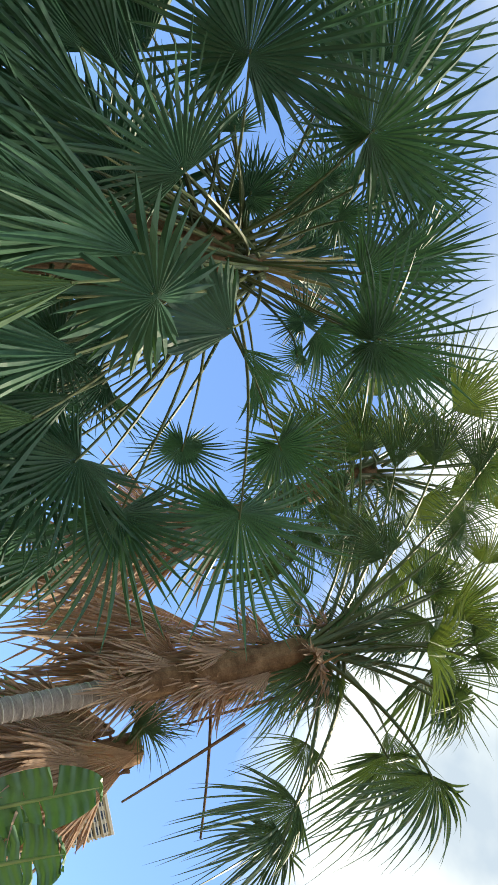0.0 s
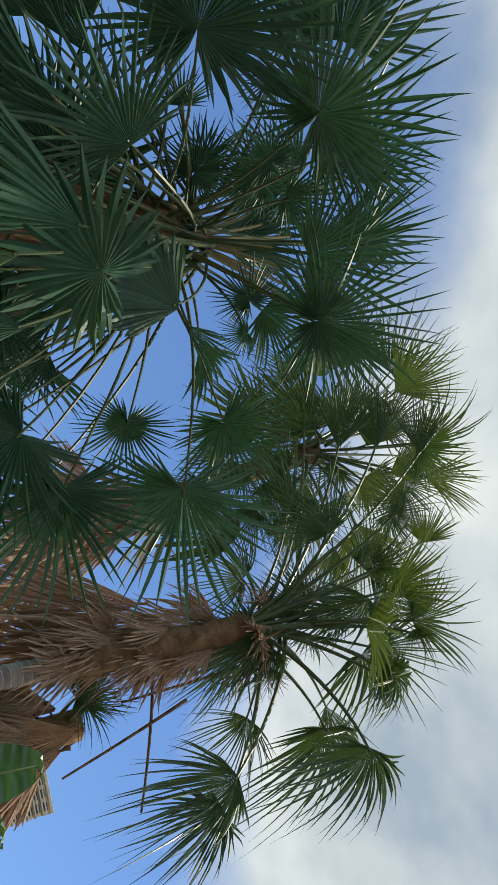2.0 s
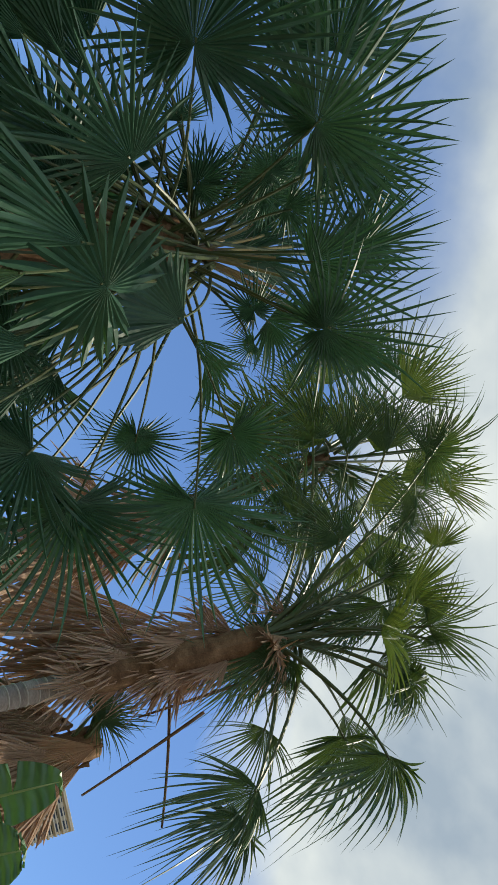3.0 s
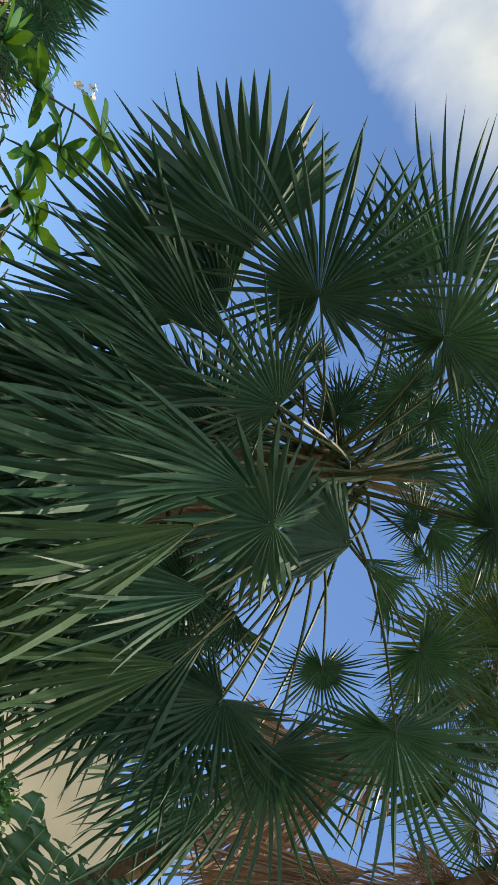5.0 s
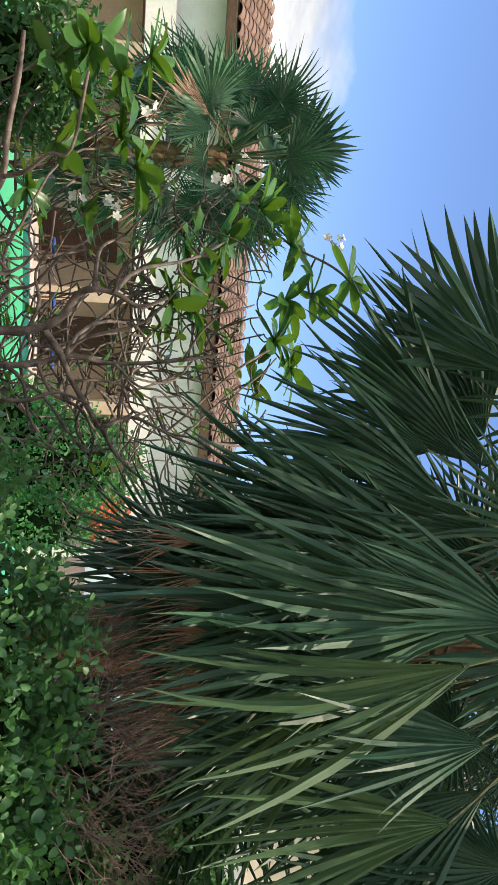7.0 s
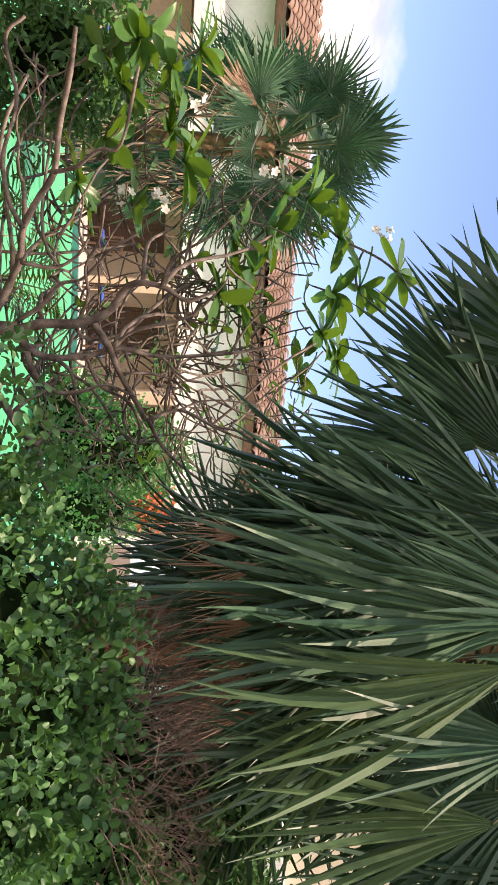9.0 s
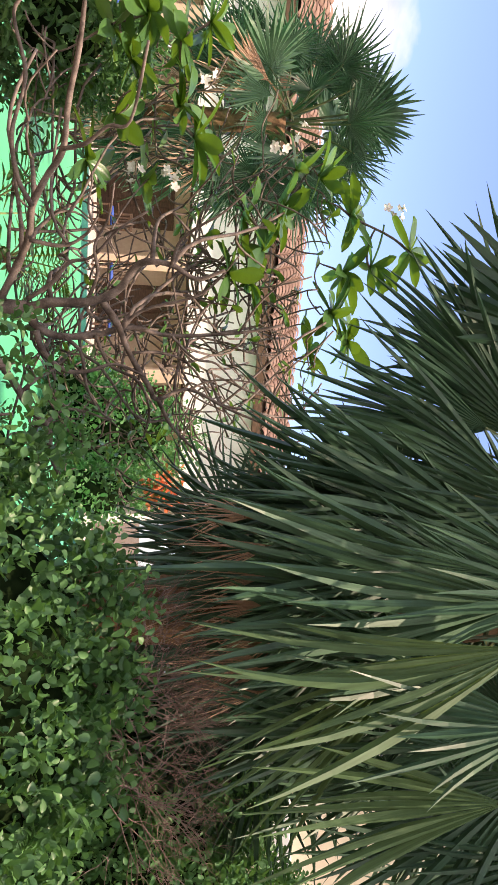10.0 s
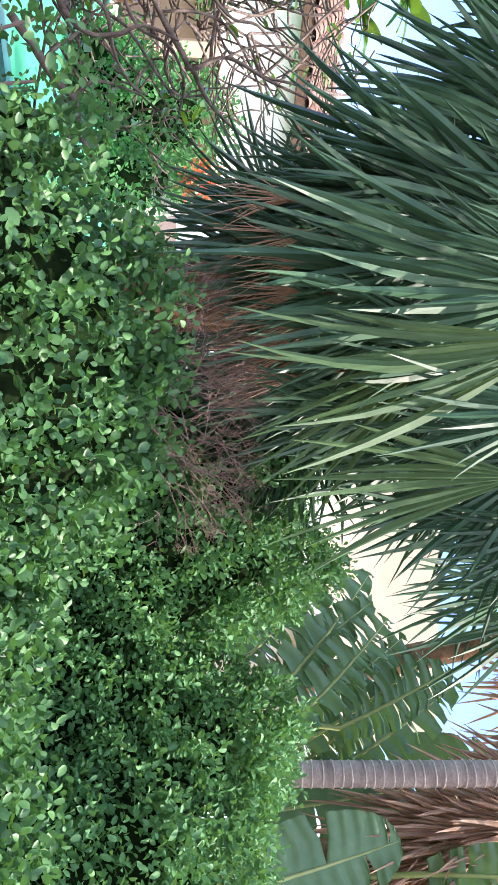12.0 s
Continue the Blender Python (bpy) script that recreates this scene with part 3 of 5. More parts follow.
def white_house():
    """Pale building seen through the gap beside the bananas."""
    c = Vector((0.288, 13.009, 4.333))
    m = Matrix.Translation((c.x, c.y, 0)) @ Matrix.Rotation(radians(8), 4, "Z")
    w = thing("garden_house", m.translation, "pale beige and white plastered building behind the bushes", "building")
    part("wall", bm_mesh("wall", box((-2.0, 0, -0.1), (4.2, 4, 3.6)), M_TOWER), w, m=m)
    part("cornice", bm_mesh("cornice", box((-2.2, -0.25, 3.602), (4.4, 4.2, 3.95), 0.03), M_WALL), w, m=m)
    part("upper_wall", bm_mesh("upper_wall", box((-1.8, 0.5, 3.952), (4.0, 4, 6.2)), M_TOWER), w, m=m)
    for u in (-1.2, 1.2):
        win = part("window", bm_mesh("frame", box((u, -0.06, 2.0), (u + 1.0, -0.004, 3.2), 0.01), M_FRAME), w, m=m)
        part("pane", bm_mesh("pane", box((u + 0.1, -0.075, 2.1), (u + 0.9, -0.062, 3.1)), M_PANE), win, m=m)


white_house()

# ---------------------------------------------------------------- the near fan palm
A_BASE = Vector((-1.114, 4.036, 1.593)[:2] + (0,))
A_CROWN = Vector((-0.955, 3.325, 4.154))
palm_a = thing("fan_palm", A_BASE, "large dark green fan palm with a shaggy skirt of hanging leaves", "palm")
palm_trunk(palm_a, A_BASE - UP * 0.1, A_CROWN - UP * 0.1, 0.2, 0.17, mat=M_FIBRE)


def fa(kind, hub, tip, turn=0.0, rust=False, stalk=True, wide=1.0):
    return frond(palm_a, kind, hub, tip, (A_CROWN if stalk else None), turn, rust, 0.0075, wide)


fa("round", (-0.545, 2.574, 3.234), (-0.737, 2.567, 2.828), 4)
fa("solid", (-0.476, 2.752, 3.715), (-0.647, 2.763, 3.376), 10)
fa("broad", (-1.793, 2.560, 3.362), (-2.381, 2.201, 3.121), 8)
fa("stiff", (-1.469, 2.374, 3.529), (-1.900, 1.846, 3.377), -6)
fa("half", (-1.583, 2.228, 4.168), (-2.127, 1.870, 4.052), 15)
fa("narrow", (-1.690, 2.480, 4.086), (-2.074, 2.181, 4.074), 20)
fa("half", (-1.240, 2.427, 4.376), (-1.343, 1.963, 4.626), 12)
fa("full", (-0.431, 2.380, 4.200), (-0.459, 1.931, 4.436), 8)
fa("half", (-0.776, 2.586, 4.337), (-0.842, 2.071, 4.618), -14)
fa("full", (0.010, 3.105, 3.677), (0.282, 3.041, 3.577), 0)
fa("wide", (0.283, 2.807, 3.177), (0.752, 2.591, 2.996), 10)
fa("wide", (0.303, 2.709, 3.709), (0.799, 2.494, 3.531), -10)
fa("wide", (0.014, 2.884, 4.070), (0.371, 2.706, 4.179), 14)
fa("wide", (0.062, 2.855, 3.043), (0.328, 2.765, 2.567), 8)
fa("stiff", (-0.411, 2.980, 3.016), (-0.292, 3.016, 2.677), 5)
fa("sheaf", (-1.527, 2.941, 3.407), (-2.067, 2.633, 2.619), 15)
fa("sheaf", (-1.333, 2.925, 3.163), (-1.586, 2.799, 2.333), -18)
fa("sheaf", (-1.279, 2.940, 3.027), (-1.332, 2.768, 2.011), 21)
fa("sheaf", (-1.006, 2.865, 3.113), (-1.267, 2.730, 2.090), -15)
fa("hang", (-0.756, 2.723, 3.017), (-0.808, 2.609, 1.921), 12)
fa("hang", (-0.685, 2.537, 3.137), (-0.842, 2.420, 2.461), -8)
fa("lit", (-0.543, 2.479, 2.870), (-0.384, 2.446, 1.950), 25)
fa("hang", (-0.667, 2.815, 2.628), (-0.613, 2.720, 1.857), -10)
fa("hang", (-0.302, 2.536, 2.910), (-0.323, 2.491, 2.270), 8)
fa("lit", (-0.517, 2.709, 2.552), (-0.123, 2.820, 1.995), -20)
fa("hang", (-0.363, 2.998, 2.441), (-0.314, 2.975, 1.820), 15)
fa("lit", (-0.087, 2.722, 2.828), (-0.035, 2.608, 2.067), -12)
fa("sheaf", (-0.188, 2.861, 3.027), (0.098, 2.927, 2.250), 15)
fa("hang", (-0.901, 2.896, 2.733), (-1.064, 2.694, 1.731), 10)
fa("sheaf", (-1.101, 2.926, 2.904), (-1.283, 2.714, 2.141), -12)
fa("hang", (-0.874, 2.910, 2.440), (-0.771, 2.835, 1.868), 5)
fa("hang", (-0.255, 2.792, 2.763), (-0.240, 2.821, 2.230), -15)
fa("sheaf", (-1.271, 3.109, 2.810), (-1.394, 2.970, 1.952), 18)
fa("half", (0.021, 2.925, 2.939), (0.224, 2.848, 2.418), 6)
fa("hang", (-0.528, 2.746, 2.740), (-0.571, 2.654, 2.041), 20)
fa("sheaf", (-0.882, 2.734, 2.897), (-0.993, 2.657, 2.412), 7.5)
fa("sheaf", (-1.541, 2.903, 3.271), (-1.984, 2.713, 2.670), -12)
fa("sheaf", (-1.201, 2.970, 3.218), (-1.436, 2.901, 2.572), 18)
fa("sheaf", (-0.905, 2.887, 3.131), (-1.044, 2.860, 2.523), -7.5)
fa("hang", (-0.545, 2.785, 2.951), (-0.536, 2.745, 2.303), 8)
fa("hang", (-0.347, 2.898, 2.896), (-0.344, 2.886, 2.279), -12)
fa("sheaf", (-0.201, 3.076, 3.024), (-0.035, 3.114, 2.495), 15)
fa("full", (-1.221, 2.953, 4.327), (-1.476, 2.964, 4.180), 0)
fa("half", (-1.071, 2.731, 4.325), (-0.943, 2.540, 4.554), 20)
fa("half", (-0.880, 2.489, 4.604), (-1.073, 2.180, 4.716), 15)
fa("full", (-1.217, 3.019, 4.463), (-1.373, 3.113, 4.276), 0)
fa("half", (-0.349, 2.422, 4.449), (-0.214, 2.241, 4.551), 5)
fa("sheaf", (-0.132, 3.436, 2.949), (0.193, 3.466, 2.521), -12)
fa("half", (-1.245, 3.399, 3.083), (-1.440, 3.322, 2.759), 5)
fa("half", (-1.164, 3.183, 3.367), (-1.657, 3.031, 2.940), 8)
fa("half", (-1.047, 2.577, 3.365), (-1.325, 2.405, 2.894), 6)
fa("stiff", (-1.246, 2.244, 4.049), (-1.529, 1.700, 4.048), -8)
fa("stiff", (-1.211, 3.063, 4.038), (-1.403, 2.847, 4.112), 0)
fa("half", (-1.566, 2.632, 4.171), (-1.449, 2.783, 4.077), 10)
fa("stiff", (-1.223, 2.739, 4.249), (-1.355, 2.782, 4.052), -10)
fa("stiff", (-0.594, 2.925, 4.272), (-0.785, 2.922, 4.145), 5)
fa("half", (-1.413, 2.871, 3.821), (-1.595, 2.757, 3.750), 8)
fa("half", (-1.631, 2.833, 3.713), (-1.798, 2.823, 3.581), -8)
fa("stiff", (-1.288, 3.124, 4.139), (-1.391, 2.908, 4.178), 0)
fa("half", (-0.429, 2.897, 4.241), (-0.374, 3.008, 4.118), 10)
fa("sheaf", (-0.434, 2.898, 3.865), (-0.241, 2.755, 3.994), 20)
fa("half", (-0.274, 3.150, 3.316), (-0.161, 3.172, 3.060), 5)
fa("sheaf", (-0.451, 3.018, 3.309), (-0.291, 3.064, 3.033), -10)
fa("half", (-1.933, 2.983, 3.163), (-2.202, 2.832, 2.781), 5)
fa("sheaf", (-1.794, 2.976, 3.453), (-2.200, 2.774, 2.981), -10)
fa("sheaf", (-0.950, 2.963, 3.147), (-1.229, 2.805, 2.536), 15)
fa("sheaf", (-1.160, 3.082, 2.989), (-1.253, 3.032, 1.946), -12)
fa("sheaf", (-1.382, 3.126, 2.945), (-1.339, 3.114, 1.838), 8)
fa("sheaf", (-1.116, 2.709, 3.193), (-1.334, 2.731, 2.603), 10)
fa("sheaf", (-1.762, 2.860, 3.157), (-2.147, 2.580, 2.589), -10)
fa("sheaf", (-1.565, 2.879, 3.098), (-1.858, 2.737, 2.381), 10)
fa("sheaf", (-1.913, 2.794, 3.331), (-2.405, 2.515, 2.855), 12)
fa("sheaf", (-1.616, 3.034, 2.974), (-1.719, 3.039, 2.238), -14)
fa("broad", (-1.722, 2.985, 3.434), (-2.115, 2.836, 2.988), 5)
fa("straw", (-1.162, 2.949, 2.039), (-1.142, 2.879, 1.729), -25)
fa("straw", (-1.054, 2.976, 2.124), (-0.993, 2.930, 1.798), 16)
fa("straw", (-0.948, 3.012, 2.120), (-0.893, 2.963, 1.778), 7)
fa("straw", (-0.832, 3.047, 2.114), (-0.783, 2.995, 1.757), -2)
fa("straw", (-0.727, 3.075, 2.108), (-0.683, 3.016, 1.822), -11)
fa("straw", (-0.613, 3.100, 2.102), (-0.575, 3.040, 1.802), -20)
fa("straw", (-0.510, 3.120, 2.095), (-0.478, 3.058, 1.781), 21)
# leaves deeper in the crown
fa("half", (-1.488, 3.299, 4.969), (-1.677, 3.543, 4.613), 15)
fa("round", (-1.454, 3.587, 4.99), (-1.561, 3.735, 4.775), 0)
fa("half", (-1.51, 3.127, 4.978), (-1.408, 2.85, 5.388), 25)
fa("narrow", (-0.972, 3.386, 4.475), (-1.085, 3.163, 5.108), 20, True)
fa("narrow", (-1.085, 3.464, 4.5), (-1.299, 3.243, 5.101), 35, True)
fa("narrow", (-0.92, 3.257, 4.486), (-0.83, 3.156, 4.909), 50, True)
fa("half", (-0.662, 3.432, 4.815), (-0.288, 3.159, 5), 25)
fa("narrow", (-0.438, 3.457, 4.367), (-0.115, 3.185, 4.259), 30)
fa("half", (-0.322, 4.47, 3.922), (-0.479, 4.51, 3.574), 20)
fa("stiff", (-0.007, 4.246, 3.49), (0.229, 4.185, 3.087), 0)
fa("stiff", (-2.195, 3.171, 4.845), (-2.607, 3.091, 4.768), 15)
fa("half", (-0.52, 3.066, 5.189), (-0.25, 2.92, 5.21), 20)
fa("half", (-1.438, 2.952, 5.162), (-1.552, 2.671, 5.46), -25)
fa("half", (-1.038, 3.139, 5.28), (-1.327, 2.901, 5.509), 25)
fa("half", (-1.143, 3.148, 2.819), (-1.202, 2.96, 2.21), -10)
fa("half", (0.276, 3.648, 3.174), (0.555, 3.491, 2.619), -10)
fa("stiff", (-0.702, 3.523, 3.041), (-0.704, 3.397, 2.401), 0)
fa("hang", (-0.679, 3.078, 2.532), (-0.665, 2.957, 1.784), 10)
fa("hang", (-0.395, 3.34, 2.523), (-0.407, 3.253, 1.845), -20)
fa("hang", (-0.204, 3.42, 2.666), (-0.167, 3.357, 2.026), 15)
fa("hang", (0.106, 3.31, 3.018), (-0.015, 3.326, 2.33), 10)
fa("hang", (0.368, 3.272, 3.068), (0.431, 3.267, 2.478), -12)
fa("hang", (0.47, 3.325, 3.166), (0.647, 3.302, 2.606), 15)
fa("hang", (-0.096, 3.508, 3.058), (-0.095, 3.535, 2.3), -20)
# rusty stalks of the youngest leaves, rising from the heart
for tx, ty, tz in ((-0.945, 3.128, 4.617), (-0.77, 3.233, 4.85), (-1.087, 3.22, 4.62), (-0.822, 3.042, 4.596), (-1.069, 3.237, 4.903), (-0.908, 3.229, 4.671), (-0.705, 3.36, 5.024), (-1.172, 3.322, 4.63), (-0.93, 3.259, 5.066), (-0.769, 3.197, 4.596)):
    pts = bezier(A_CROWN, A_CROWN.lerp(Vector((tx, ty, tz)), 0.4), A_CROWN.lerp(Vector((tx, ty, tz)), 0.7) + UP * 0.05, Vector((tx, ty, tz)), 6)
    vs, fs = tube(pts, [0.014 - 0.001 * i for i in range(7)], 5)
    part("petiole", mesh_of("petiole", vs, fs, M_PETIOLE_RUST), palm_a, "rusty orange-green leaf stalk")


def skirt(palm, foot, crown, count, z0, z1, r0, r1, length, rng, kinds, stalk_h=0.5, out=(0.15, 0.6), faces=None):
    """Hanging leaves round a trunk: hubs on a widening cone, tips down and outwards."""
    for i in range(count):
        f = (i + rng.random()) / count
        z = z0 + (z1 - z0) * f
        a = rng.uniform(0, 2 * math.pi) if faces is None else radians(rng.choice(faces) + rng.uniform(-40, 40))
        r = (r0 + (r1 - r0) * f ** 1.3) * rng.uniform(0.75, 1.1)
        d = Vector((math.cos(a), math.sin(a), 0))
        axis = foot.lerp(crown, z / crown.z)
        hub = Vector((axis.x, axis.y, z)) + d * r
        side = Vector((-d.y, d.x, 0)) * rng.uniform(-0.35, 0.35)
        o = out[0] + (out[1] - out[0]) * f
        way = (d * o * rng.uniform(0.6, 1.3) + side - UP * (1.0 - 0.55 * f * rng.random())).normalized()
        kind = rng.choice(kinds)
        heart = foot.lerp(crown, min(z + stalk_h, z1 + 0.2) / crown.z)
        frond(palm, kind, hub, hub + way * length * rng.uniform(0.8, 1.15), heart, rng.uniform(-30, 30), thick=0.009)


rs = random.Random(21)
# the far side of the crown, a dark thicket of older leaves
for i in range(44):
    a = radians(85 + rs.uniform(-60, 60))
    z = 2.0 + 1.75 * (i + rs.random()) / 44
    d = Vector((math.cos(a), math.sin(a), 0))
    hub = A_BASE.lerp(A_CROWN, z / A_CROWN.z)
    hub = Vector((hub.x, hub.y, z)) + d * rs.uniform(0.45, 0.75 + 0.25 * (z - 2.0))
    way = (d * rs.uniform(0.2, 0.9) + Vector((-d.y, d.x, 0)) * rs.uniform(-0.6, 0.6) + UP * rs.uniform(-0.9, 0.25 * (z - 2.2))).normalized()
    frond(palm_a, rs.choice(("half", "stiff", "half")), hub, hub + way * rs.uniform(0.65, 0.9), A_CROWN, rs.uniform(-40, 40), thick=0.010)
skirt(palm_a, A_BASE, A_CROWN, 34, 2.15, 3.0, 0.35, 0.6, 0.7, rs, ("sheaf", "hang", "sheaf"), faces=(-90, -60, 80))
skirt(palm_a, A_BASE, A_CROWN, 26, 2.2, 3.3, 0.3, 0.6, 0.75, rs, ("sheaf",), faces=(60, 90, 115))
skirt(palm_a, A_BASE, A_CROWN, 9, 2.1, 2.4, 0.30, 0.40, 0.5, rs, ("straw",), out=(0.05, 0.2))


def crown_leaves(palm, crown, count, reach, length, rng, kinds, low=-20, high=80):
    """Leaves that radiate from a crown between two angles above the horizon."""
    for i in range(count):
        e = radians(low + (high - low) * ((i + rng.random()) / count))
        a = i * 2.399 + rng.uniform(-0.3, 0.3)
        d = Vector((math.cos(a) * math.cos(e), math.sin(a) * math.cos(e), math.sin(e)))
        hub = crown + d * reach * rng.uniform(0.8, 1.15)
        way = (d + UP * rng.uniform(-0.6, 0.0)).normalized()
        frond(palm, rng.choice(kinds), hub, hub + way * length * rng.uniform(0.85, 1.1), crown, rng.uniform(-35, 35))



# ---------------------------------------------------------------- the tall palm with a brown skirt
B_BASE = Vector((1.78, 5.76, 0))
B_CROWN = Vector((1.763, 5.119, 6.441))
palm_b = thing("tall_fan_palm", B_BASE, "tall fan palm with ringed grey trunk and brown skirt", "palm")
palm_trunk(palm_b, B_BASE - UP * 0.1, B_CROWN, 0.09, 0.085, rings=96)


# old fibre round the upper trunk
_p = [B_BASE.lerp(B_CROWN, f) + Vector((0.04 * math.sin(f * math.pi), 0, 0)) for f in (0.70, 0.74, 0.79, 0.84, 0.89, 0.94, 0.99)]
_v, _f = tube(_p, (0.11, 0.13, 0.115, 0.14, 0.12, 0.14, 0.09), 14)
part("fibre_sleeve", mesh_of("fibre_sleeve", _v, _f, M_FIBRE), palm_b, "brown fibrous sleeve of old leaf bases")


def fb(kind, hub, tip, turn=0.0, rust=False):
    return frond(palm_b, kind, hub, tip, B_CROWN, turn, rust, thick=0.016)


fb("highnarrow", (1.759, 4.886, 6.239), (2.045, 5.198, 5.396), 20)
fb("droopy", (1.920, 4.920, 6.291), (2.264, 4.861, 6.044), 0)
fb("droopy", (2.632, 4.435, 5.486), (2.775, 4.531, 4.891), 5)
fb("droopy", (2.795, 4.357, 5.289), (3.008, 4.316, 4.789), -20)
fb("droopy", (2.457, 3.859, 6.316), (2.906, 3.746, 5.852), 0)
fb("high", (1.729, 4.274, 7.358), (1.535, 3.604, 7.501), 10)
fb("droopy", (2.128, 4.296, 7.074), (2.291, 3.865, 7.203), 10)
fb("high", (0.938, 4.662, 6.701), (0.386, 4.846, 6.450), 8)
fb("high", (0.721, 4.490, 7.539), (0.590, 4.794, 7.172), 15)
fb("highnarrow", (0.219, 5.253, 7.458), (-0.482, 5.049, 7.484), 10)
fb("highnarrow", (0.224, 5.035, 7.780), (-0.422, 5.058, 7.614), -14)
fb("highnarrow", (0.280, 4.703, 8.040), (-0.374, 4.590, 7.989), 18)
fb("high", (0.051, 5.629, 7.377), (-0.575, 5.764, 7.205), 0)
fb("high", (1.689, 4.274, 7.509), (1.350, 4.477, 7.312), -10)
fb("droopy", (2.126, 4.310, 6.939), (2.283, 3.970, 7.009), 10)
fb("high", (1.684, 4.946, 6.662), (1.240, 5.204, 6.370), 20)
fb("sunny", (1.107, 4.511, 7.846), (0.684, 4.395, 7.865), 5)
fb("high", (1.357, 4.744, 7.486), (1.129, 4.390, 7.680), 15)
fb("high", (1.876, 5.183, 6.341), (2.118, 5.480, 5.697), -15)
fb("droopy", (1.568, 4.667, 7.232), (1.934, 4.800, 6.858), 5)
fb("high", (2.087, 4.890, 6.265), (2.270, 4.864, 6.049), 5)
fb("high", (0.693, 5.333, 7.068), (1.168, 5.481, 6.835), -20)
fb("high", (1.810, 4.272, 7.346), (1.999, 4.072, 7.304), 0)
fb("droopy", (1.696, 4.941, 7.089), (2.059, 4.991, 6.771), 5)
for hub, tip in (((1.794, 5.646, 5.435), (1.809, 6.061, 4.460)), ((1.632, 5.744, 5.357), (1.440, 6.246, 4.248)), ((1.730, 5.844, 5.247), (1.647, 6.268, 4.207)), ((1.875, 5.842, 4.969), (1.830, 6.162, 4.069)), ((1.564, 5.789, 5.503), (1.416, 6.176, 4.671)), ((1.709, 5.624, 5.687), (1.709, 5.924, 5.017))):
    frond(palm_b, "dead", hub, tip, hub, 10)
rb = random.Random(8)
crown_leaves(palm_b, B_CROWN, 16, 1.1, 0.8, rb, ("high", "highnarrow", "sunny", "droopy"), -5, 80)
skirt(palm_b, B_BASE, B_CROWN, 14, 4.6, 6.0, 0.10, 0.15, 0.55, rb, ("dead",), out=(0.05, 0.25))
skirt(palm_b, B_BASE, B_CROWN, 22, 4.9, B_CROWN.z + 0.15, 0.12, 0.17, 0.55, rb, ("straw", "dead", "straw"), out=(0.1, 0.5))
for a, b in (((2.013, 5.457, 5.407), (2.788, 4.723, 4.811)), ((2.246, 5.150, 5.530), (2.546, 5.100, 4.388)), ((2.070, 5.077, 5.887), (2.151, 5.203, 4.947))):
    a, b = Vector(a), Vector(b)
    vs, fs = tube(bezier(a, a.lerp(b, 0.3) + UP * 0.04, a.lerp(b, 0.7) + UP * 0.03, b, 7), [0.016 - 0.001 * i for i in range(8)], 5)
    part("bare_petiole", mesh_of("bare_petiole", vs, fs, M_FIBRE), palm_b, "bare brown leaf stalk")

# ---------------------------------------------------------------- the palm behind, glowing in the sun
C_CROWN = Vector((0.284, 6.235, 8.165))
C_BASE = Vector((2.106, 7.533, 3.805)[:2] + (0,))
palm_c = thing("tall_fan_palm", C_BASE, "tall fan palm with sunlit yellow-green crown and rusty skirt", "palm")
palm_trunk(palm_c, C_BASE - UP * 0.1, C_CROWN, 0.13, 0.11, mat=M_FIBRE)


def fc(kind, hub, tip, turn=0.0):
    return frond(palm_c, kind, hub, tip, C_CROWN, turn, thick=0.016)


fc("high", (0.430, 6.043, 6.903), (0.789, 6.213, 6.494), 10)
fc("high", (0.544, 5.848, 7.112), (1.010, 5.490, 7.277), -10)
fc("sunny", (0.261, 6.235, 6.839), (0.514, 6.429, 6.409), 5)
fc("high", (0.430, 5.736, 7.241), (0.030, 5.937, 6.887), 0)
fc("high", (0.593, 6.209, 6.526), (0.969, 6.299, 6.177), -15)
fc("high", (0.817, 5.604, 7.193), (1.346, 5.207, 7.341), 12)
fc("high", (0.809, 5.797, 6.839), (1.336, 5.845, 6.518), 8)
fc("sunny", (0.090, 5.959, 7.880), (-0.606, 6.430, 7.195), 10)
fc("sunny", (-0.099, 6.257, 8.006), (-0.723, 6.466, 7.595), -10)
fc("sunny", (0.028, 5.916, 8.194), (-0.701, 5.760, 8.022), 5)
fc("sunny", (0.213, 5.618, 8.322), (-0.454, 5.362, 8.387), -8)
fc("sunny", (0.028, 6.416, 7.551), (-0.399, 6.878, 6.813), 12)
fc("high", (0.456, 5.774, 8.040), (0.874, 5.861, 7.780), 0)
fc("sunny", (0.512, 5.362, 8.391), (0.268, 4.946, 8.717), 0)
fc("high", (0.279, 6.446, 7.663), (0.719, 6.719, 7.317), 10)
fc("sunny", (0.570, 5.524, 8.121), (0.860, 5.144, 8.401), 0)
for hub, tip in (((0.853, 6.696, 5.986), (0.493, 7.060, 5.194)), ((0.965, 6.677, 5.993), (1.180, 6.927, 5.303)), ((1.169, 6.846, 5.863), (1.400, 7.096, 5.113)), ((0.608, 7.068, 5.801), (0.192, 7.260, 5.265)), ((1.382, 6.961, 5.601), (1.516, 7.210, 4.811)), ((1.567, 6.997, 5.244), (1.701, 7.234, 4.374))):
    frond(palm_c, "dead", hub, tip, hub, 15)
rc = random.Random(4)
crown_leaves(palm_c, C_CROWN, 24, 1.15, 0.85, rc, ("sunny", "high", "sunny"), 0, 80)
skirt(palm_c, C_BASE, C_CROWN, 9, 5.0, 6.6, 0.14, 0.25, 1.05, rc, ("dead",), out=(0.08, 0.35))

# ---------------------------------------------------------------- a shorter palm beside them, mostly dead leaves
E_CROWN = Vector((2.423, 5.668, 4.814))
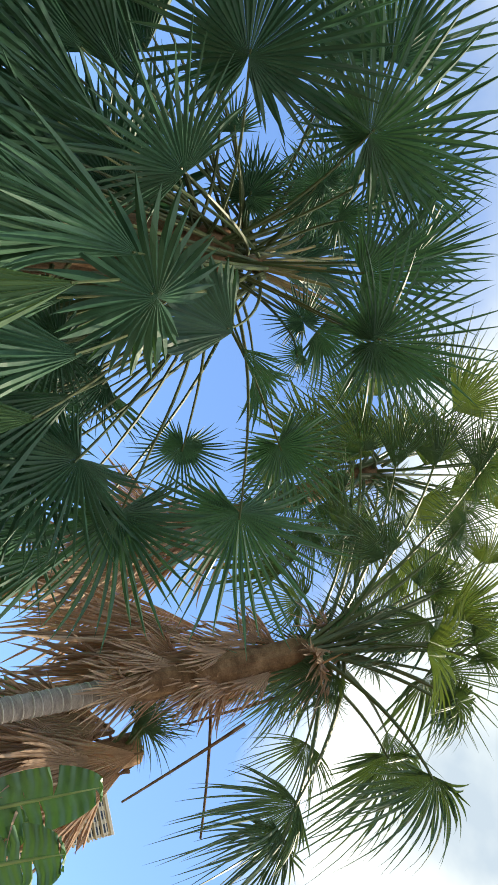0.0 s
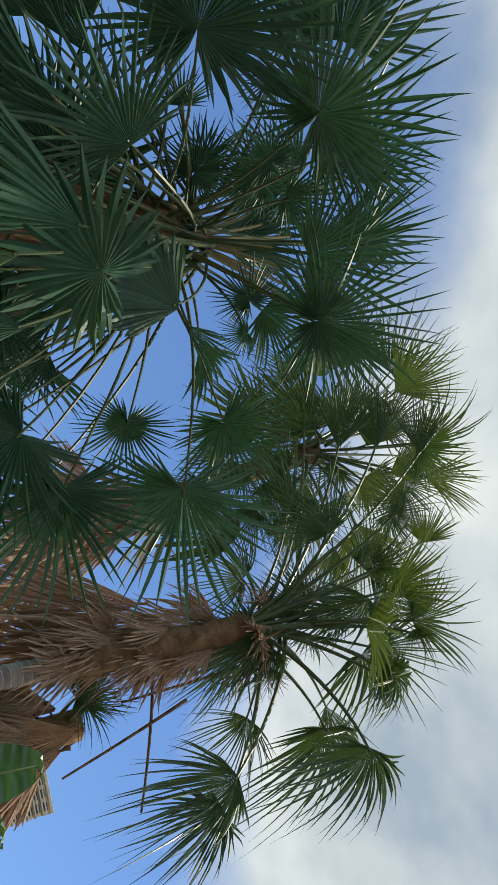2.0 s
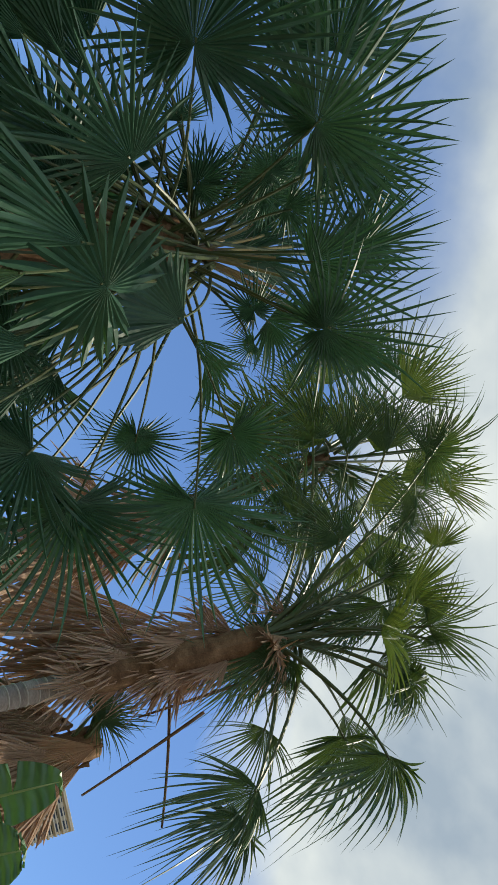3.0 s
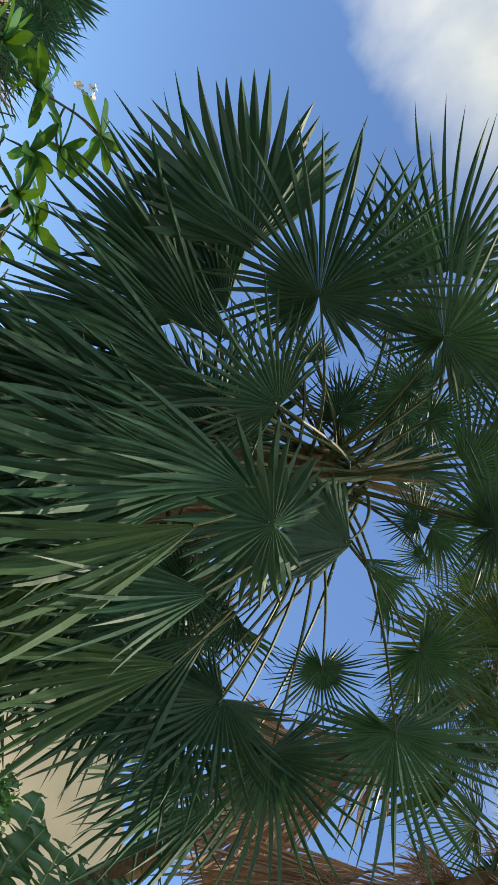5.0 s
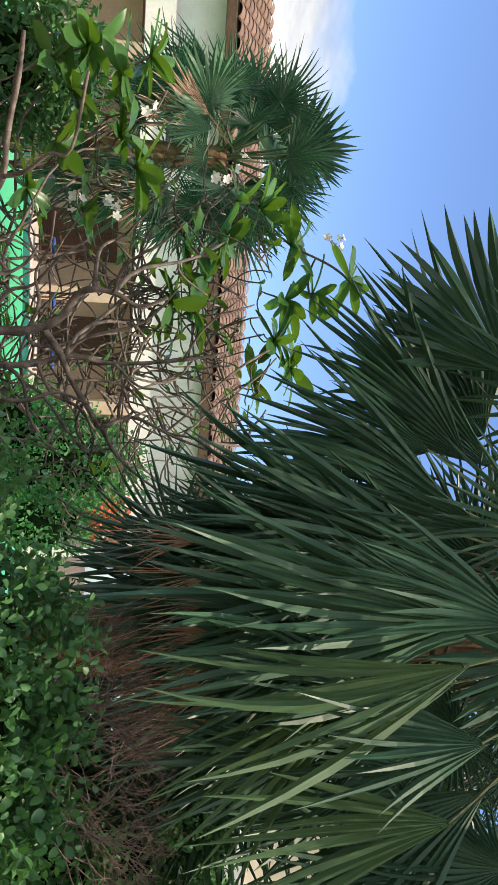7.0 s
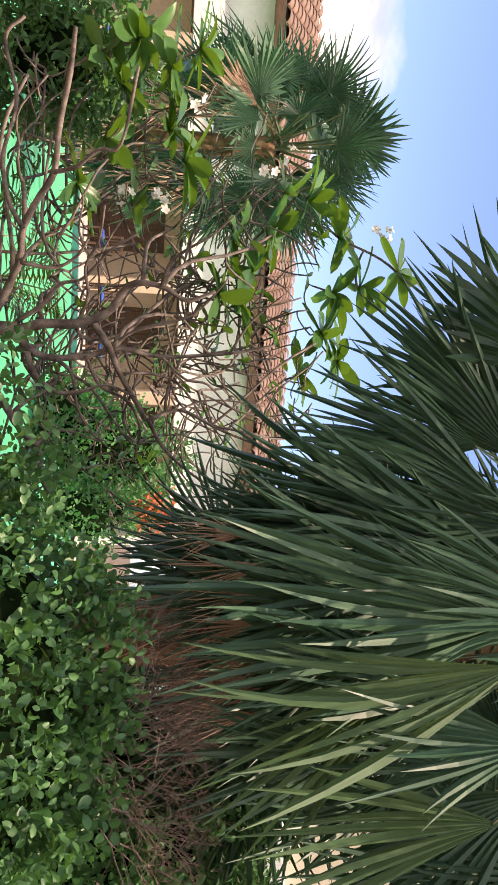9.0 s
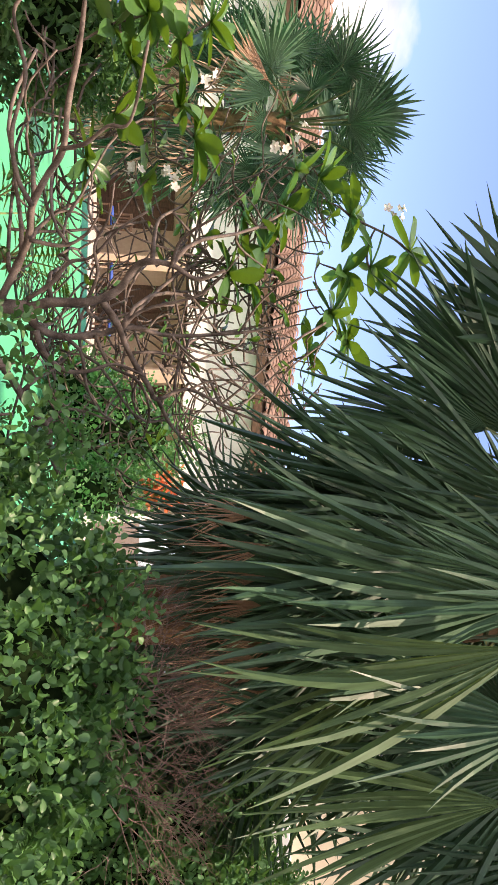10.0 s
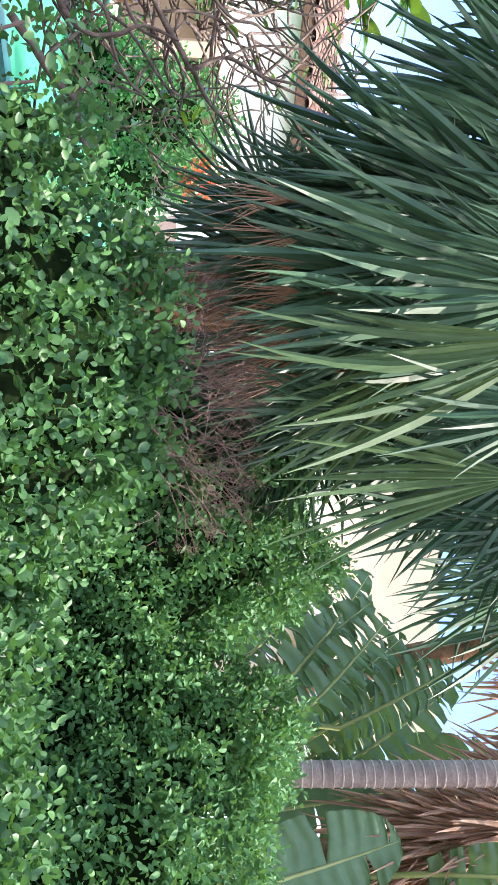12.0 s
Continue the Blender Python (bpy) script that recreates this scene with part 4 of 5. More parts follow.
E_BASE = Vector((2.453, 5.818, 0))
palm_e = thing("fan_palm", E_BASE, "fan palm wrapped in a thick brown skirt of dead leaves", "palm")
palm_trunk(palm_e, E_BASE - UP * 0.1, E_CROWN, 0.16, 0.13, mat=M_FIBRE)
for hub, tip in (((2.152, 5.573, 4.517), (2.212, 5.790, 3.668)), ((2.324, 5.316, 4.645), (2.407, 5.576, 3.735)), ((2.228, 5.614, 4.611), (1.984, 5.948, 3.766)), ((2.038, 5.738, 4.503), (1.913, 6.007, 3.658)), ((2.313, 5.597, 4.337), (2.373, 5.782, 3.501)), ((2.446, 5.335, 4.511), (2.512, 5.530, 3.738))):
    frond(palm_e, "dead", hub, tip, hub, 8)
re_ = random.Random(14)
skirt(palm_e, E_BASE, E_CROWN, 22, 3.6, E_CROWN.z - 0.25, 0.14, 0.26, 0.9, re_, ("dead",), out=(0.05, 0.22))
for hub, tip in (((2.187, 5.441, 4.741), (1.873, 5.244, 5.062)), ((2.138, 5.558, 4.782), (2.283, 5.198, 5.080)), ((2.054, 5.613, 4.737), (1.809, 5.632, 4.852))):
    frond(palm_e, "high", hub, tip, E_CROWN, 10)

# ---------------------------------------------------------------- the low palm before the house
D_CROWN = Vector((-8.313, 7.204, 3.251))
D_BASE = Vector((D_CROWN.x, D_CROWN.y, 0))
palm_d = thing("fan_palm", D_BASE, "bushy fan palm before the house, with dry lower leaves", "palm")
palm_trunk(palm_d, D_BASE - UP * 0.1, D_CROWN, 0.16, 0.14, mat=M_FIBRE)
frond(palm_d, "round", (-8.172, 6.869, 4.253), (-8.122, 6.665, 4.857), D_CROWN)
frond(palm_d, "stiff", (-8.747, 6.607, 3.9), (-8.893, 6.265, 4.265), D_CROWN)
frond(palm_d, "stiff", (-8.334, 6.599, 4.011), (-8.433, 6.294, 4.444), D_CROWN)
frond(palm_d, "half", (-7.627, 6.945, 4.04), (-7.386, 7.036, 4.482), D_CROWN)
frond(palm_d, "half", (-7.633, 6.638, 2.913), (-7.533, 6.516, 2.487), D_CROWN)
rd = random.Random(6)
crown_leaves(palm_d, D_CROWN, 24, 0.9, 0.78, rd, ("stiff", "half", "round"), -30, 70)
skirt(palm_d, D_BASE, D_CROWN, 46, 1.3, 3.0, 0.4, 1.0, 0.8, rd, ("half", "narrow", "dead", "hang"))

# ---------------------------------------------------------------- hedge, bushes
def shrub(name, blobs, leaf, per_m2, mat, seed, label, category="bush", width=0.5, core=0.74, core_mat=None):
    """A clipped or loose shrub: rounded masses of small leaves over a solid core coloured as inner shade."""
    rng = np.random.default_rng(seed)
    c0 = blobs[0][0]
    s = thing(name, (c0[0], c0[1], 0), label, category)
    pos, way, size = [], [], []
    bm = bmesh.new()
    for c, r in blobs:
        c, r = np.array(c, float), np.array(r, float)
        area = 4 * math.pi * ((r[0] * r[1]) ** 1.6 / 3 + (r[0] * r[2]) ** 1.6 / 3 + (r[1] * r[2]) ** 1.6 / 3) ** (1 / 1.6)
        n = int(area * per_m2 / 7)
        d = rng.normal(size=(n, 3))
        d /= np.linalg.norm(d, axis=1)[:, None]
        bump = np.array([noise.noise(Vector(v * r * 2.6 + c)) for v in d])
        gap = np.array([noise.noise(Vector(v * r * 5.5 + c * 3)) for v in d])
        depth = 1 + 0.22 * bump - rng.random(n) ** 2 * 0.2 - 0.2 * (gap < -0.1)
        p = c + d * r * depth[:, None]
        nrm = d / r
        nrm /= np.linalg.norm(nrm, axis=1)[:, None]
        w = nrm * 0.7 + rng.normal(size=(n, 3)) * 0.45 + np.array([0, 0, 0.5])
        w /= np.linalg.norm(w, axis=1)[:, None]
        keep = (p[:, 2] > 0.02)
        for c2, r2 in blobs:
            if not np.allclose(c2, c):
                keep &= (((p - np.array(c2)) / (np.array(r2) * 0.86)) ** 2).sum(axis=1) > 1
        p, w = p[keep], w[keep]
        # each sprig carries seven leaves, turned round its stem
        s1 = np.cross(w, rng.normal(size=w.shape))
        s1 /= np.linalg.norm(s1, axis=1)[:, None]
        s2 = np.cross(w, s1)
        for k in range(7):
            a = k * 2.4
            side = s1 * math.cos(a) + s2 * math.sin(a)
            pos.append(p + w * (leaf * 0.45 * (k - 2.5)) + side * 0.004)
            way.append(w * (0.45 + 0.09 * k) + side * 0.9 + rng.normal(size=w.shape) * 0.18)
            size.append(leaf * (1.05 - 0.07 * k) * rng.uniform(0.75, 1.2, len(p)))
        # solid core; the dark between the leaves is put into its colour
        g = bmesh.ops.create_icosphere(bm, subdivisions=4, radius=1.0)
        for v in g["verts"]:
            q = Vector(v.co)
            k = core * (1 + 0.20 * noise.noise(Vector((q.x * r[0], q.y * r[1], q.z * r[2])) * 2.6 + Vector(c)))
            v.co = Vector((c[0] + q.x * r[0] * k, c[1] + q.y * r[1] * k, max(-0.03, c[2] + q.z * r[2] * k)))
    part("twig_mass", bm_mesh("twig_mass", bm, core_mat or M_CORE), s, "solid core, near-black with the shade put into its colour")
    pos, way, size = np.concatenate(pos), np.concatenate(way), np.concatenate(size)
    lv = part("foliage", leaf_cloud("foliage", pos, way, size, np.full(len(size), width), mat, rng), s)
    lv["kind"] = "stuff"
    return s


shrub("hedge", [((-0.699, 2.815, 1.369)[:2] + (0.75,), (0.62, 0.55, 0.86)), ((-0.379, 2.875, 1.391)[:2] + (0.75,), (0.62, 0.55, 0.84)),
                ((-0.072, 2.999, 1.408)[:2] + (0.60,), (0.60, 0.55, 0.82))], 0.050, 2300, M_HEDGE, 1,
      "clipped hedge with small glossy green leaves", "hedge", width=0.62)
shrub("bush", [((0.216, 4.408, 1.562)[:2] + (1.1,), (0.72, 0.8, 1.32)), ((1.225, 4.041, 1.571)[:2] + (1.0,), (0.68, 0.75, 1.18)),
               ((1.59, 3.7, 1.575)[:2] + (0.9,), (0.75, 0.75, 1.12)), ((0.746, 4.152, 1.281)[:2] + (0.8,), (0.6, 0.7, 0.95)), ((-0.341, 5.197, 1.554)[:2] + (1.0,), (0.9, 0.8, 1.2))], 0.05, 4200, M_BUSH, 2,
      "tall loose bush with small yellow-green leaves", width=0.5)
shrub("bush", [((0.402, 2.687, 1.129)[:2] + (0.55,), (0.7, 0.5, 0.62)), ((0.944, 2.556, 1.163)[:2] + (0.55,), (0.7, 0.5, 0.6))], 0.052, 2400, M_HEDGE, 3,
      "low bush with bright green glossy leaves", width=0.6)
shrub("bush", [((-1.901, 4.189, 1.379)[:2] + (0.75,), (0.38, 0.35, 0.85))], 0.05, 330, M_BUSH, 5, "open bush with thin twigs and small leaves", core=0.3)


shrub("bush", [((-5.664, 11.143, 1.586)[:2] + (1.2,), (0.8, 0.8, 1.2)), ((-6.457, 11.283, 1.559)[:2] + (0.5,), (0.7, 0.7, 0.7))], 0.12, 330, M_BUSH, 7,
      "yellow-green garden bush beside the patio", core=0.6)


bloom = shrub("flowering_bush", [((-4.469, 10.596, 1.461)[:2] + (0.9,), (0.5, 0.5, 0.95))], 0.1, 300, M_BUSH, 9,
              "green bush topped with orange-red blossom", core=0.6)
_r = np.random.default_rng(12)
_d = _r.normal(size=(260, 3)) * 0.11
part("blossom", leaf_cloud("blossom", np.array((-4.407, 10.292, 1.894)) + _d, _d + _r.normal(size=(260, 3)) * 0.08, np.full(260, 0.07), np.full(260, 0.8), M_ORANGE, _r),
     bloom, "orange-red blossom")["kind"] = "stuff"


# ---------------------------------------------------------------- frangipani tree
def frangipani():
    rng = random.Random(17)
    base = Vector((-2.650, 3.700, -0.050))
    tree = thing("frangipani_tree", base, "spreading frangipani with bare grey branches, broad leaves and white flowers", "tree")
    fork = Vector((-2.650, 3.700, 0.931))
    nodes = []          # place, radius

    def limb(p0, p1, r0, r1, sway=0.12, steps=9):
        ln = (p1 - p0).length
        k1 = p0.lerp(p1, 0.35) + Vector((rng.uniform(-sway, sway), rng.uniform(-sway, sway), rng.uniform(-sway, 0.3 * sway))) * ln
        k2 = p0.lerp(p1, 0.7) + Vector((rng.uniform(-sway, sway), rng.uniform(-sway, sway), rng.uniform(-sway, 0.2 * sway))) * ln
        pts = bezier(p0, k1, k2, p1, steps)
        rr = [r0 + (r1 - r0) * i / steps for i in range(steps + 1)]
        vs, fs = tube(pts, rr, 7)
        part("branch", mesh_of("branch", vs, fs, M_BARK, True), tree)
        nodes.extend((p, r) for p, r in list(zip(pts, rr))[2:])

    def bough(points, r0, r1):
        """A crooked bough through its knees."""
        q = [Vector(p) for p in points]
        q = [q[0] * 2 - q[1]] + q + [q[-1] * 2 - q[-2]]
        pts = []
        for i in range(1, len(q) - 2):
            pts += bezier(q[i], q[i] + (q[i + 1] - q[i - 1]) / 6, q[i + 1] - (q[i + 2] - q[i]) / 6, q[i + 1], 5)[:-1]
        pts.append(q[-2])
        m = len(pts) - 1
        rr = [0.78 * (r0 + (r1 - r0) * i / m) * rng.uniform(0.88, 1.14) for i in range(m + 1)]
        vs, fs = tube(pts, rr, 8)
        part("bough", mesh_of("bough", vs, fs, M_BARK, True), tree)
        nodes.extend(list(zip(pts, rr))[2:])

    limb(base, fork, 0.075, 0.05, 0.05)
    for points, r0, r1 in BOUGHS:
        bough(points, r0, r1)
    tips = []
    for count, lo, hi, r0, r1, sway in ((95, 0.35, 1.3, 0.014, 0.008, 0.24), (190, 0.25, 0.8, 0.0095, 0.0055, 0.28), (380, 0.1, 0.4, 0.0085, 0.005, 0.3)):
        for i in range(count):
            # endpoints fill the fan of the crown; each grows from a lower node within reach
            u, v = rng.random() ** 0.8, rng.random()
            e = Vector(CROWN_A).lerp(Vector(CROWN_B), u).lerp(Vector(CROWN_C).lerp(Vector(CROWN_D), u), v)
            e += Vector((rng.uniform(-.5, .5), rng.uniform(-.5, .5), 0))
            near = [q for q in nodes if lo < (q[0] - e).length < hi and q[0].z < e.z + 0.1 and q[1] > r1]
            if not near:
                continue
            p, r = min(rng.sample(near, min(len(near), 4)), key=lambda q: (q[0] - e).length)
            limb(p, e, min(r * 0.9, r0), r1, sway, 6)
            tips.append(e)
    rosettes = [Vector(p) for p in ((-4.038, 2.937, 1.328), (-4.104, 3.025, 1.725), (-3.888, 3.298, 1.729), (-3.594, 3.618, 1.512), (-3.501, 3.406, 1.206), (-3.521, 3.786, 2.157),
                (-3.197, 4.051, 2.24), (-3.845, 3.683, 2.501), (-3.68, 3.877, 2.894), (-3.514, 4.004, 3.326), (-3.2, 4.303, 2.823), (-3.087, 4.466, 2.974), (-3.476, 4.133, 3.081), (-3.648, 3.896, 2.418), (-4.095, 2.867, 1.527), (-4.24, 2.996, 1.886), (-3.954, 3.056, 1.442), (-3.777, 3.42, 1.823), (-3.682, 3.224, 1.359), (-3.425, 3.982, 2.311), (-3.193, 3.948, 2.082), (-3.881, 3.748, 2.667), (-3.466, 4.202, 2.898), (-3.097, 4.65, 2.73))]
    for e in rosettes:
        p, r = min(nodes, key=lambda q: (q[0] - e).length + 0.5 * max(0, q[0].z - e.z))
        limb(p, e, min(r * 0.85, 0.018), 0.009, 0.18, 7)
    leaf_me = [frangipani_leaf(0.0), frangipani_leaf(0.12), frangipani_leaf(-0.06)]
    for k, e in enumerate(rosettes + rng.sample(tips, min(len(tips), 200))):
        few = k >= len(rosettes)
        for j in range(rng.randint(1, 4) if few else rng.randint(9, 13)):
            a = j * 2.4 + rng.uniform(-0.4, 0.4)
            el = rng.uniform(-0.35, 0.9)
            d = Vector((math.cos(a) * math.cos(el), math.sin(a) * math.cos(el), math.sin(el)))
            s = rng.uniform(0.07, 0.14) if few else rng.uniform(0.2, 0.33)
            q = d.to_track_quat("Y", "Z").to_matrix().to_4x4()
            part("leaf", rng.choice(leaf_me), tree, m=Matrix.Translation(e - d * 0.01) @ q @ Matrix.Rotation(rng.uniform(-0.7, 0.7), 4, "Y") @ Matrix.Diagonal((s, s, s, 1)))
    petal = mesh_of("petal", [(0, 0, 0), (-0.35, 0.45, 0.12), (-0.25, 0.9, 0.05), (0.1, 1.0, 0.0), (0.35, 0.6, 0.02), (0.12, 0.5, 0.02)],
                    [(0, 5, 1), (1, 5, 2), (5, 3, 2), (5, 4, 3), (0, 4, 5)], M_PETAL, True)
    for c, n in (((-3.54, 3.529, 1.697), 6), ((-3.545, 3.525, 1.496), 4), ((-4.009, 3.14, 1.882), 3), ((-3.683, 3.769, 3.173), 5), ((-3.789, 3.481, 2.352), 4), ((-3.944, 3.427, 2.493), 3)):
        for f in range(n):
            o = Vector(c) + Vector((rng.uniform(-.05, .05), rng.uniform(-.05, .05), rng.uniform(-.05, .05)))
            d = Vector((rng.uniform(-1, 1), rng.uniform(-1, -0.1), rng.uniform(-0.2, 1))).normalized()
            q = d.to_track_quat("Z", "Y").to_matrix().to_4x4()
            flower = part("flower", bm_mesh("flower_eye", box((-0.006, -0.006, -0.01), (0.006, 0.006, 0.004), 0.002), M_PETAL), tree, m=Matrix.Translation(o) @ q)
            for k in range(5):
                part("petal", petal, flower, m=Matrix.Translation(o) @ q @ Matrix.Rotation(k * 2 * math.pi / 5, 4, "Z") @ Matrix.Rotation(0.35, 4, "X") @ Matrix.Diagonal((0.036, 0.036, 0.036, 1)))


# boughs, knee by knee, with their thickness at foot and tip
BOUGHS = (
    (((-2.655, 3.696, 0.931), (-2.681, 3.664, 1.069), (-2.684, 3.649, 1.254), (-2.731, 3.590, 1.422), (-2.837, 3.474, 1.541), (-2.821, 3.449, 1.710), (-2.747, 3.464, 1.851), (-2.766, 3.398, 2.000)), 0.04, 0.012),
    (((-2.644, 3.706, 0.940), (-2.601, 3.777, 0.974), (-2.580, 3.844, 1.095), (-2.621, 3.872, 1.297), (-2.687, 3.872, 1.503), (-2.673, 3.915, 1.736), (-2.706, 3.892, 2.139), (-2.750, 3.850, 2.408)), 0.034, 0.009),
    (((-2.738, 3.686, 1.327), (-2.654, 3.805, 1.424), (-2.548, 3.931, 1.494), (-2.408, 4.070, 1.616), (-2.367, 4.142, 1.670), (-2.443, 4.140, 1.855), (-2.361, 4.215, 2.104), (-2.300, 4.266, 2.320)), 0.03, 0.008),
    (((-2.357, 4.124, 1.670), (-2.256, 4.271, 1.763), (-2.172, 4.400, 1.911), (-2.129, 4.502, 2.044)), 0.018, 0.008),
    (((-2.560, 3.771, 0.979), (-2.450, 3.827, 1.030), (-2.371, 3.868, 1.142), (-2.366, 3.860, 1.267), (-2.400, 3.826, 1.422), (-2.340, 3.844, 1.597)), 0.024, 0.008),
    (((-2.426, 3.817, 0.760), (-2.317, 3.929, 0.864), (-2.200, 4.034, 0.957), (-2.134, 4.106, 1.050), (-2.000, 4.198, 1.071), (-1.909, 4.268, 1.121)), 0.03, 0.016),
    (((-2.165, 4.132, 1.029), (-2.263, 4.131, 1.133), (-2.275, 4.175, 1.259), (-2.255, 4.232, 1.391)), 0.016, 0.007),
    (((-2.631, 3.681, 0.770), (-2.822, 3.469, 0.909), (-2.871, 3.339, 0.962), (-2.930, 3.190, 0.986), (-2.989, 3.044, 1.064), (-3.041, 2.899, 1.153), (-3.126, 2.698, 1.186), (-3.226, 2.463, 1.243), (-3.275, 2.273, 1.273)), 0.03, 0.014),
    (((-2.817, 3.321, 0.969), (-2.797, 3.322, 1.144), (-2.832, 3.262, 1.260), (-2.880, 3.181, 1.318)), 0.016, 0.007),
    (((-2.693, 3.669, 0.930), (-2.760, 3.590, 1.068), (-2.830, 3.497, 1.160), (-2.841, 3.450, 1.282), (-2.941, 3.322, 1.429), (-2.989, 3.228, 1.576)), 0.018, 0.007),
    (((-1.704, 4.097, 0.852), (-1.794, 4.078, 0.963), (-1.932, 4.024, 1.030), (-1.986, 3.995, 1.013), (-1.960, 3.989, 0.896)), 0.018, 0.01),
    (((-2.816, 3.444, 1.710), (-2.869, 3.316, 1.748), (-2.885, 3.214, 1.831), (-2.897, 3.107, 1.954), (-2.924, 2.981, 2.057)), 0.013, 0.006),
    (((-2.601, 3.843, 1.299), (-2.500, 3.989, 1.382), (-2.457, 4.094, 1.548), (-2.344, 4.231, 1.623), (-2.220, 4.368, 1.596)), 0.016, 0.007),
    (((-2.660, 3.871, 1.423), (-2.748, 3.782, 1.565), (-2.803, 3.701, 1.853), (-2.858, 3.617, 1.976), (-2.952, 3.494, 2.093)), 0.015, 0.006),
    (((-3.023, 2.882, 1.155), (-3.000, 2.812, 1.268), (-3.007, 2.703, 1.377), (-2.977, 2.631, 1.483), (-3.130, 2.326, 1.554)), 0.016, 0.009),
    (((-2.880, 3.135, 0.996), (-2.954, 3.024, 0.932), (-3.082, 2.859, 0.911), (-3.244, 2.659, 0.982), (-3.379, 2.440, 0.942), (-3.431, 2.355, 1.033)), 0.018, 0.01),
    (((-2.649, 3.880, 1.735), (-2.569, 3.986, 1.877), (-2.568, 4.034, 2.017), (-2.476, 4.132, 2.165), (-2.437, 4.185, 2.348)), 0.012, 0.006),
    (((-2.556, 3.943, 1.493), (-2.592, 3.980, 1.674), (-2.567, 4.048, 1.847), (-2.418, 4.186, 1.997), (-2.227, 4.334, 2.116)), 0.013, 0.006),
    (((-2.666, 3.834, 2.131), (-2.765, 3.709, 2.216), (-2.819, 3.610, 2.302), (-2.867, 3.503, 2.417)), 0.01, 0.006),
    (((-2.551, 3.799, 1.132), (-2.495, 3.876, 1.226), (-2.346, 4.000, 1.262), (-2.237, 4.097, 1.346), (-2.210, 4.144, 1.428)), 0.015, 0.007),
    (((-2.436, 4.128, 1.854), (-2.499, 4.119, 1.990), (-2.515, 4.128, 2.165), (-2.496, 4.144, 2.379)), 0.01, 0.006),
    (((-2.688, 3.654, 1.253), (-2.778, 3.513, 1.314), (-2.852, 3.369, 1.299), (-2.927, 3.227, 1.372), (-3.009, 3.065, 1.399)), 0.014, 0.007),
)
# corners of the fan of twigs: low and high, on either side
CROWN_A, CROWN_B = (-4.195, 2.961, 0.775), (-2.274, 5.055, 0.804)
CROWN_C, CROWN_D = (-4.022, 3.885, 2.706), (-2.815, 5.137, 2.9)


def frangipani_leaf(curl):
    """A broad pointed leaf of unit length with a midrib groove."""
    vs, fs = [], []
    for i in range(8):
        t = i / 7
        w = 0.03 + 0.15 * math.sin(math.pi * min(1, t ** 1.35)) ** 0.7 if 0.05 < t < 0.98 else 0.012
        z = curl * math.sin(t * 2.4) - 0.18 * t * t
        vs += [(-w, t, z + 0.04), (-w * 0.5, t, z + 0.025), (0, t, z), (w * 0.5, t, z + 0.025), (w, t, z + 0.04)]
    for i in range(7):
        for k in range(4):
            b = i * 5 + k
            fs.append((b, b + 1, b + 6, b + 5))
    return mesh_of("leaf", vs, fs, M_FRANGI, True)


frangipani()


# ---------------------------------------------------------------- bananas
def banana(base, leaves, seed, tear=(0.02, 0.035, 0.05, 0.08, 0.12, 0.2)):
    rng = random.Random(seed)
    b = thing("banana_plant", base, "banana plant with broad torn green leaves behind the bushes", "banana plant")
    base = Vector(base)
    vs, fs = tube([base - UP * 0.05, base + UP * 0.8, base + UP * 1.5], [0.13, 0.11, 0.08], 12)
    part("stem", mesh_of("stem", vs, fs, M_RIB, True), b)
    top = base + UP * 1.5
    for p0, p1, w in leaves:
        p0, p1 = Vector(p0), Vector(p1)
        ax = (p1 - p0)
        side = ax.cross(GARDEN - p0).normalized()
        nrm = side.cross(ax).normalized()
        n = 70
        vs, fs = [], []
        for s in (-1, 1):
            t0 = 0.0
            while t0 < 1:
                t1 = min(1.0, t0 + rng.choice(tear))
                drop = rng.uniform(-0.08, 0.45)
                k = max(2, int((t1 - t0) * n))
                f0 = len(vs)
                for i in range(k + 1):
                    t = t0 + (t1 - t0) * i / k
                    ww = w * math.sin(math.pi * min(1, 0.06 + 0.92 * t)) ** 0.55
                    c = p0 + ax * t - UP * 0.12 * ax.length * t * t
                    gap = (0.03 if i in (0, k) else 0.0)
                    for q in (0.0, 0.5, 1.0):
                        vs.append(c + side * s * ww * q + ax.normalized() * ww * 0.35 * q * (1 - 0.4 * q) - nrm * (0.25 * ww * q * q * -0.4) - UP * drop * ww * q * q
                                  + nrm * (0.016 * math.sin(t * 70) + 0.006 * math.sin(t * 230)) * q + ax.normalized() * (gap if i == 0 else -gap) * q)
                for i in range(k):
                    for j in range(2):
                        a = f0 + i * 3 + j
                        fs.append((a, a + 1, a + 4, a + 3) if s > 0 else (a, a + 3, a + 4, a + 1))
                t0 = t1
        leaf = part("banana_leaf", mesh_of("banana_leaf", vs, fs, M_BANANA, True), b)
        pts = [top, top.lerp(p0, 0.5) + UP * 0.03] + [p0 + ax * t - UP * 0.12 * ax.length * t * t for t in (0, 0.25, 0.5, 0.75, 0.98)]
        v2, f2 = tube(pts, [0.03, 0.026, 0.02, 0.015, 0.012, 0.008, 0.003], 6)
        part("midrib", mesh_of("midrib", v2, f2, M_RIB, True), leaf)


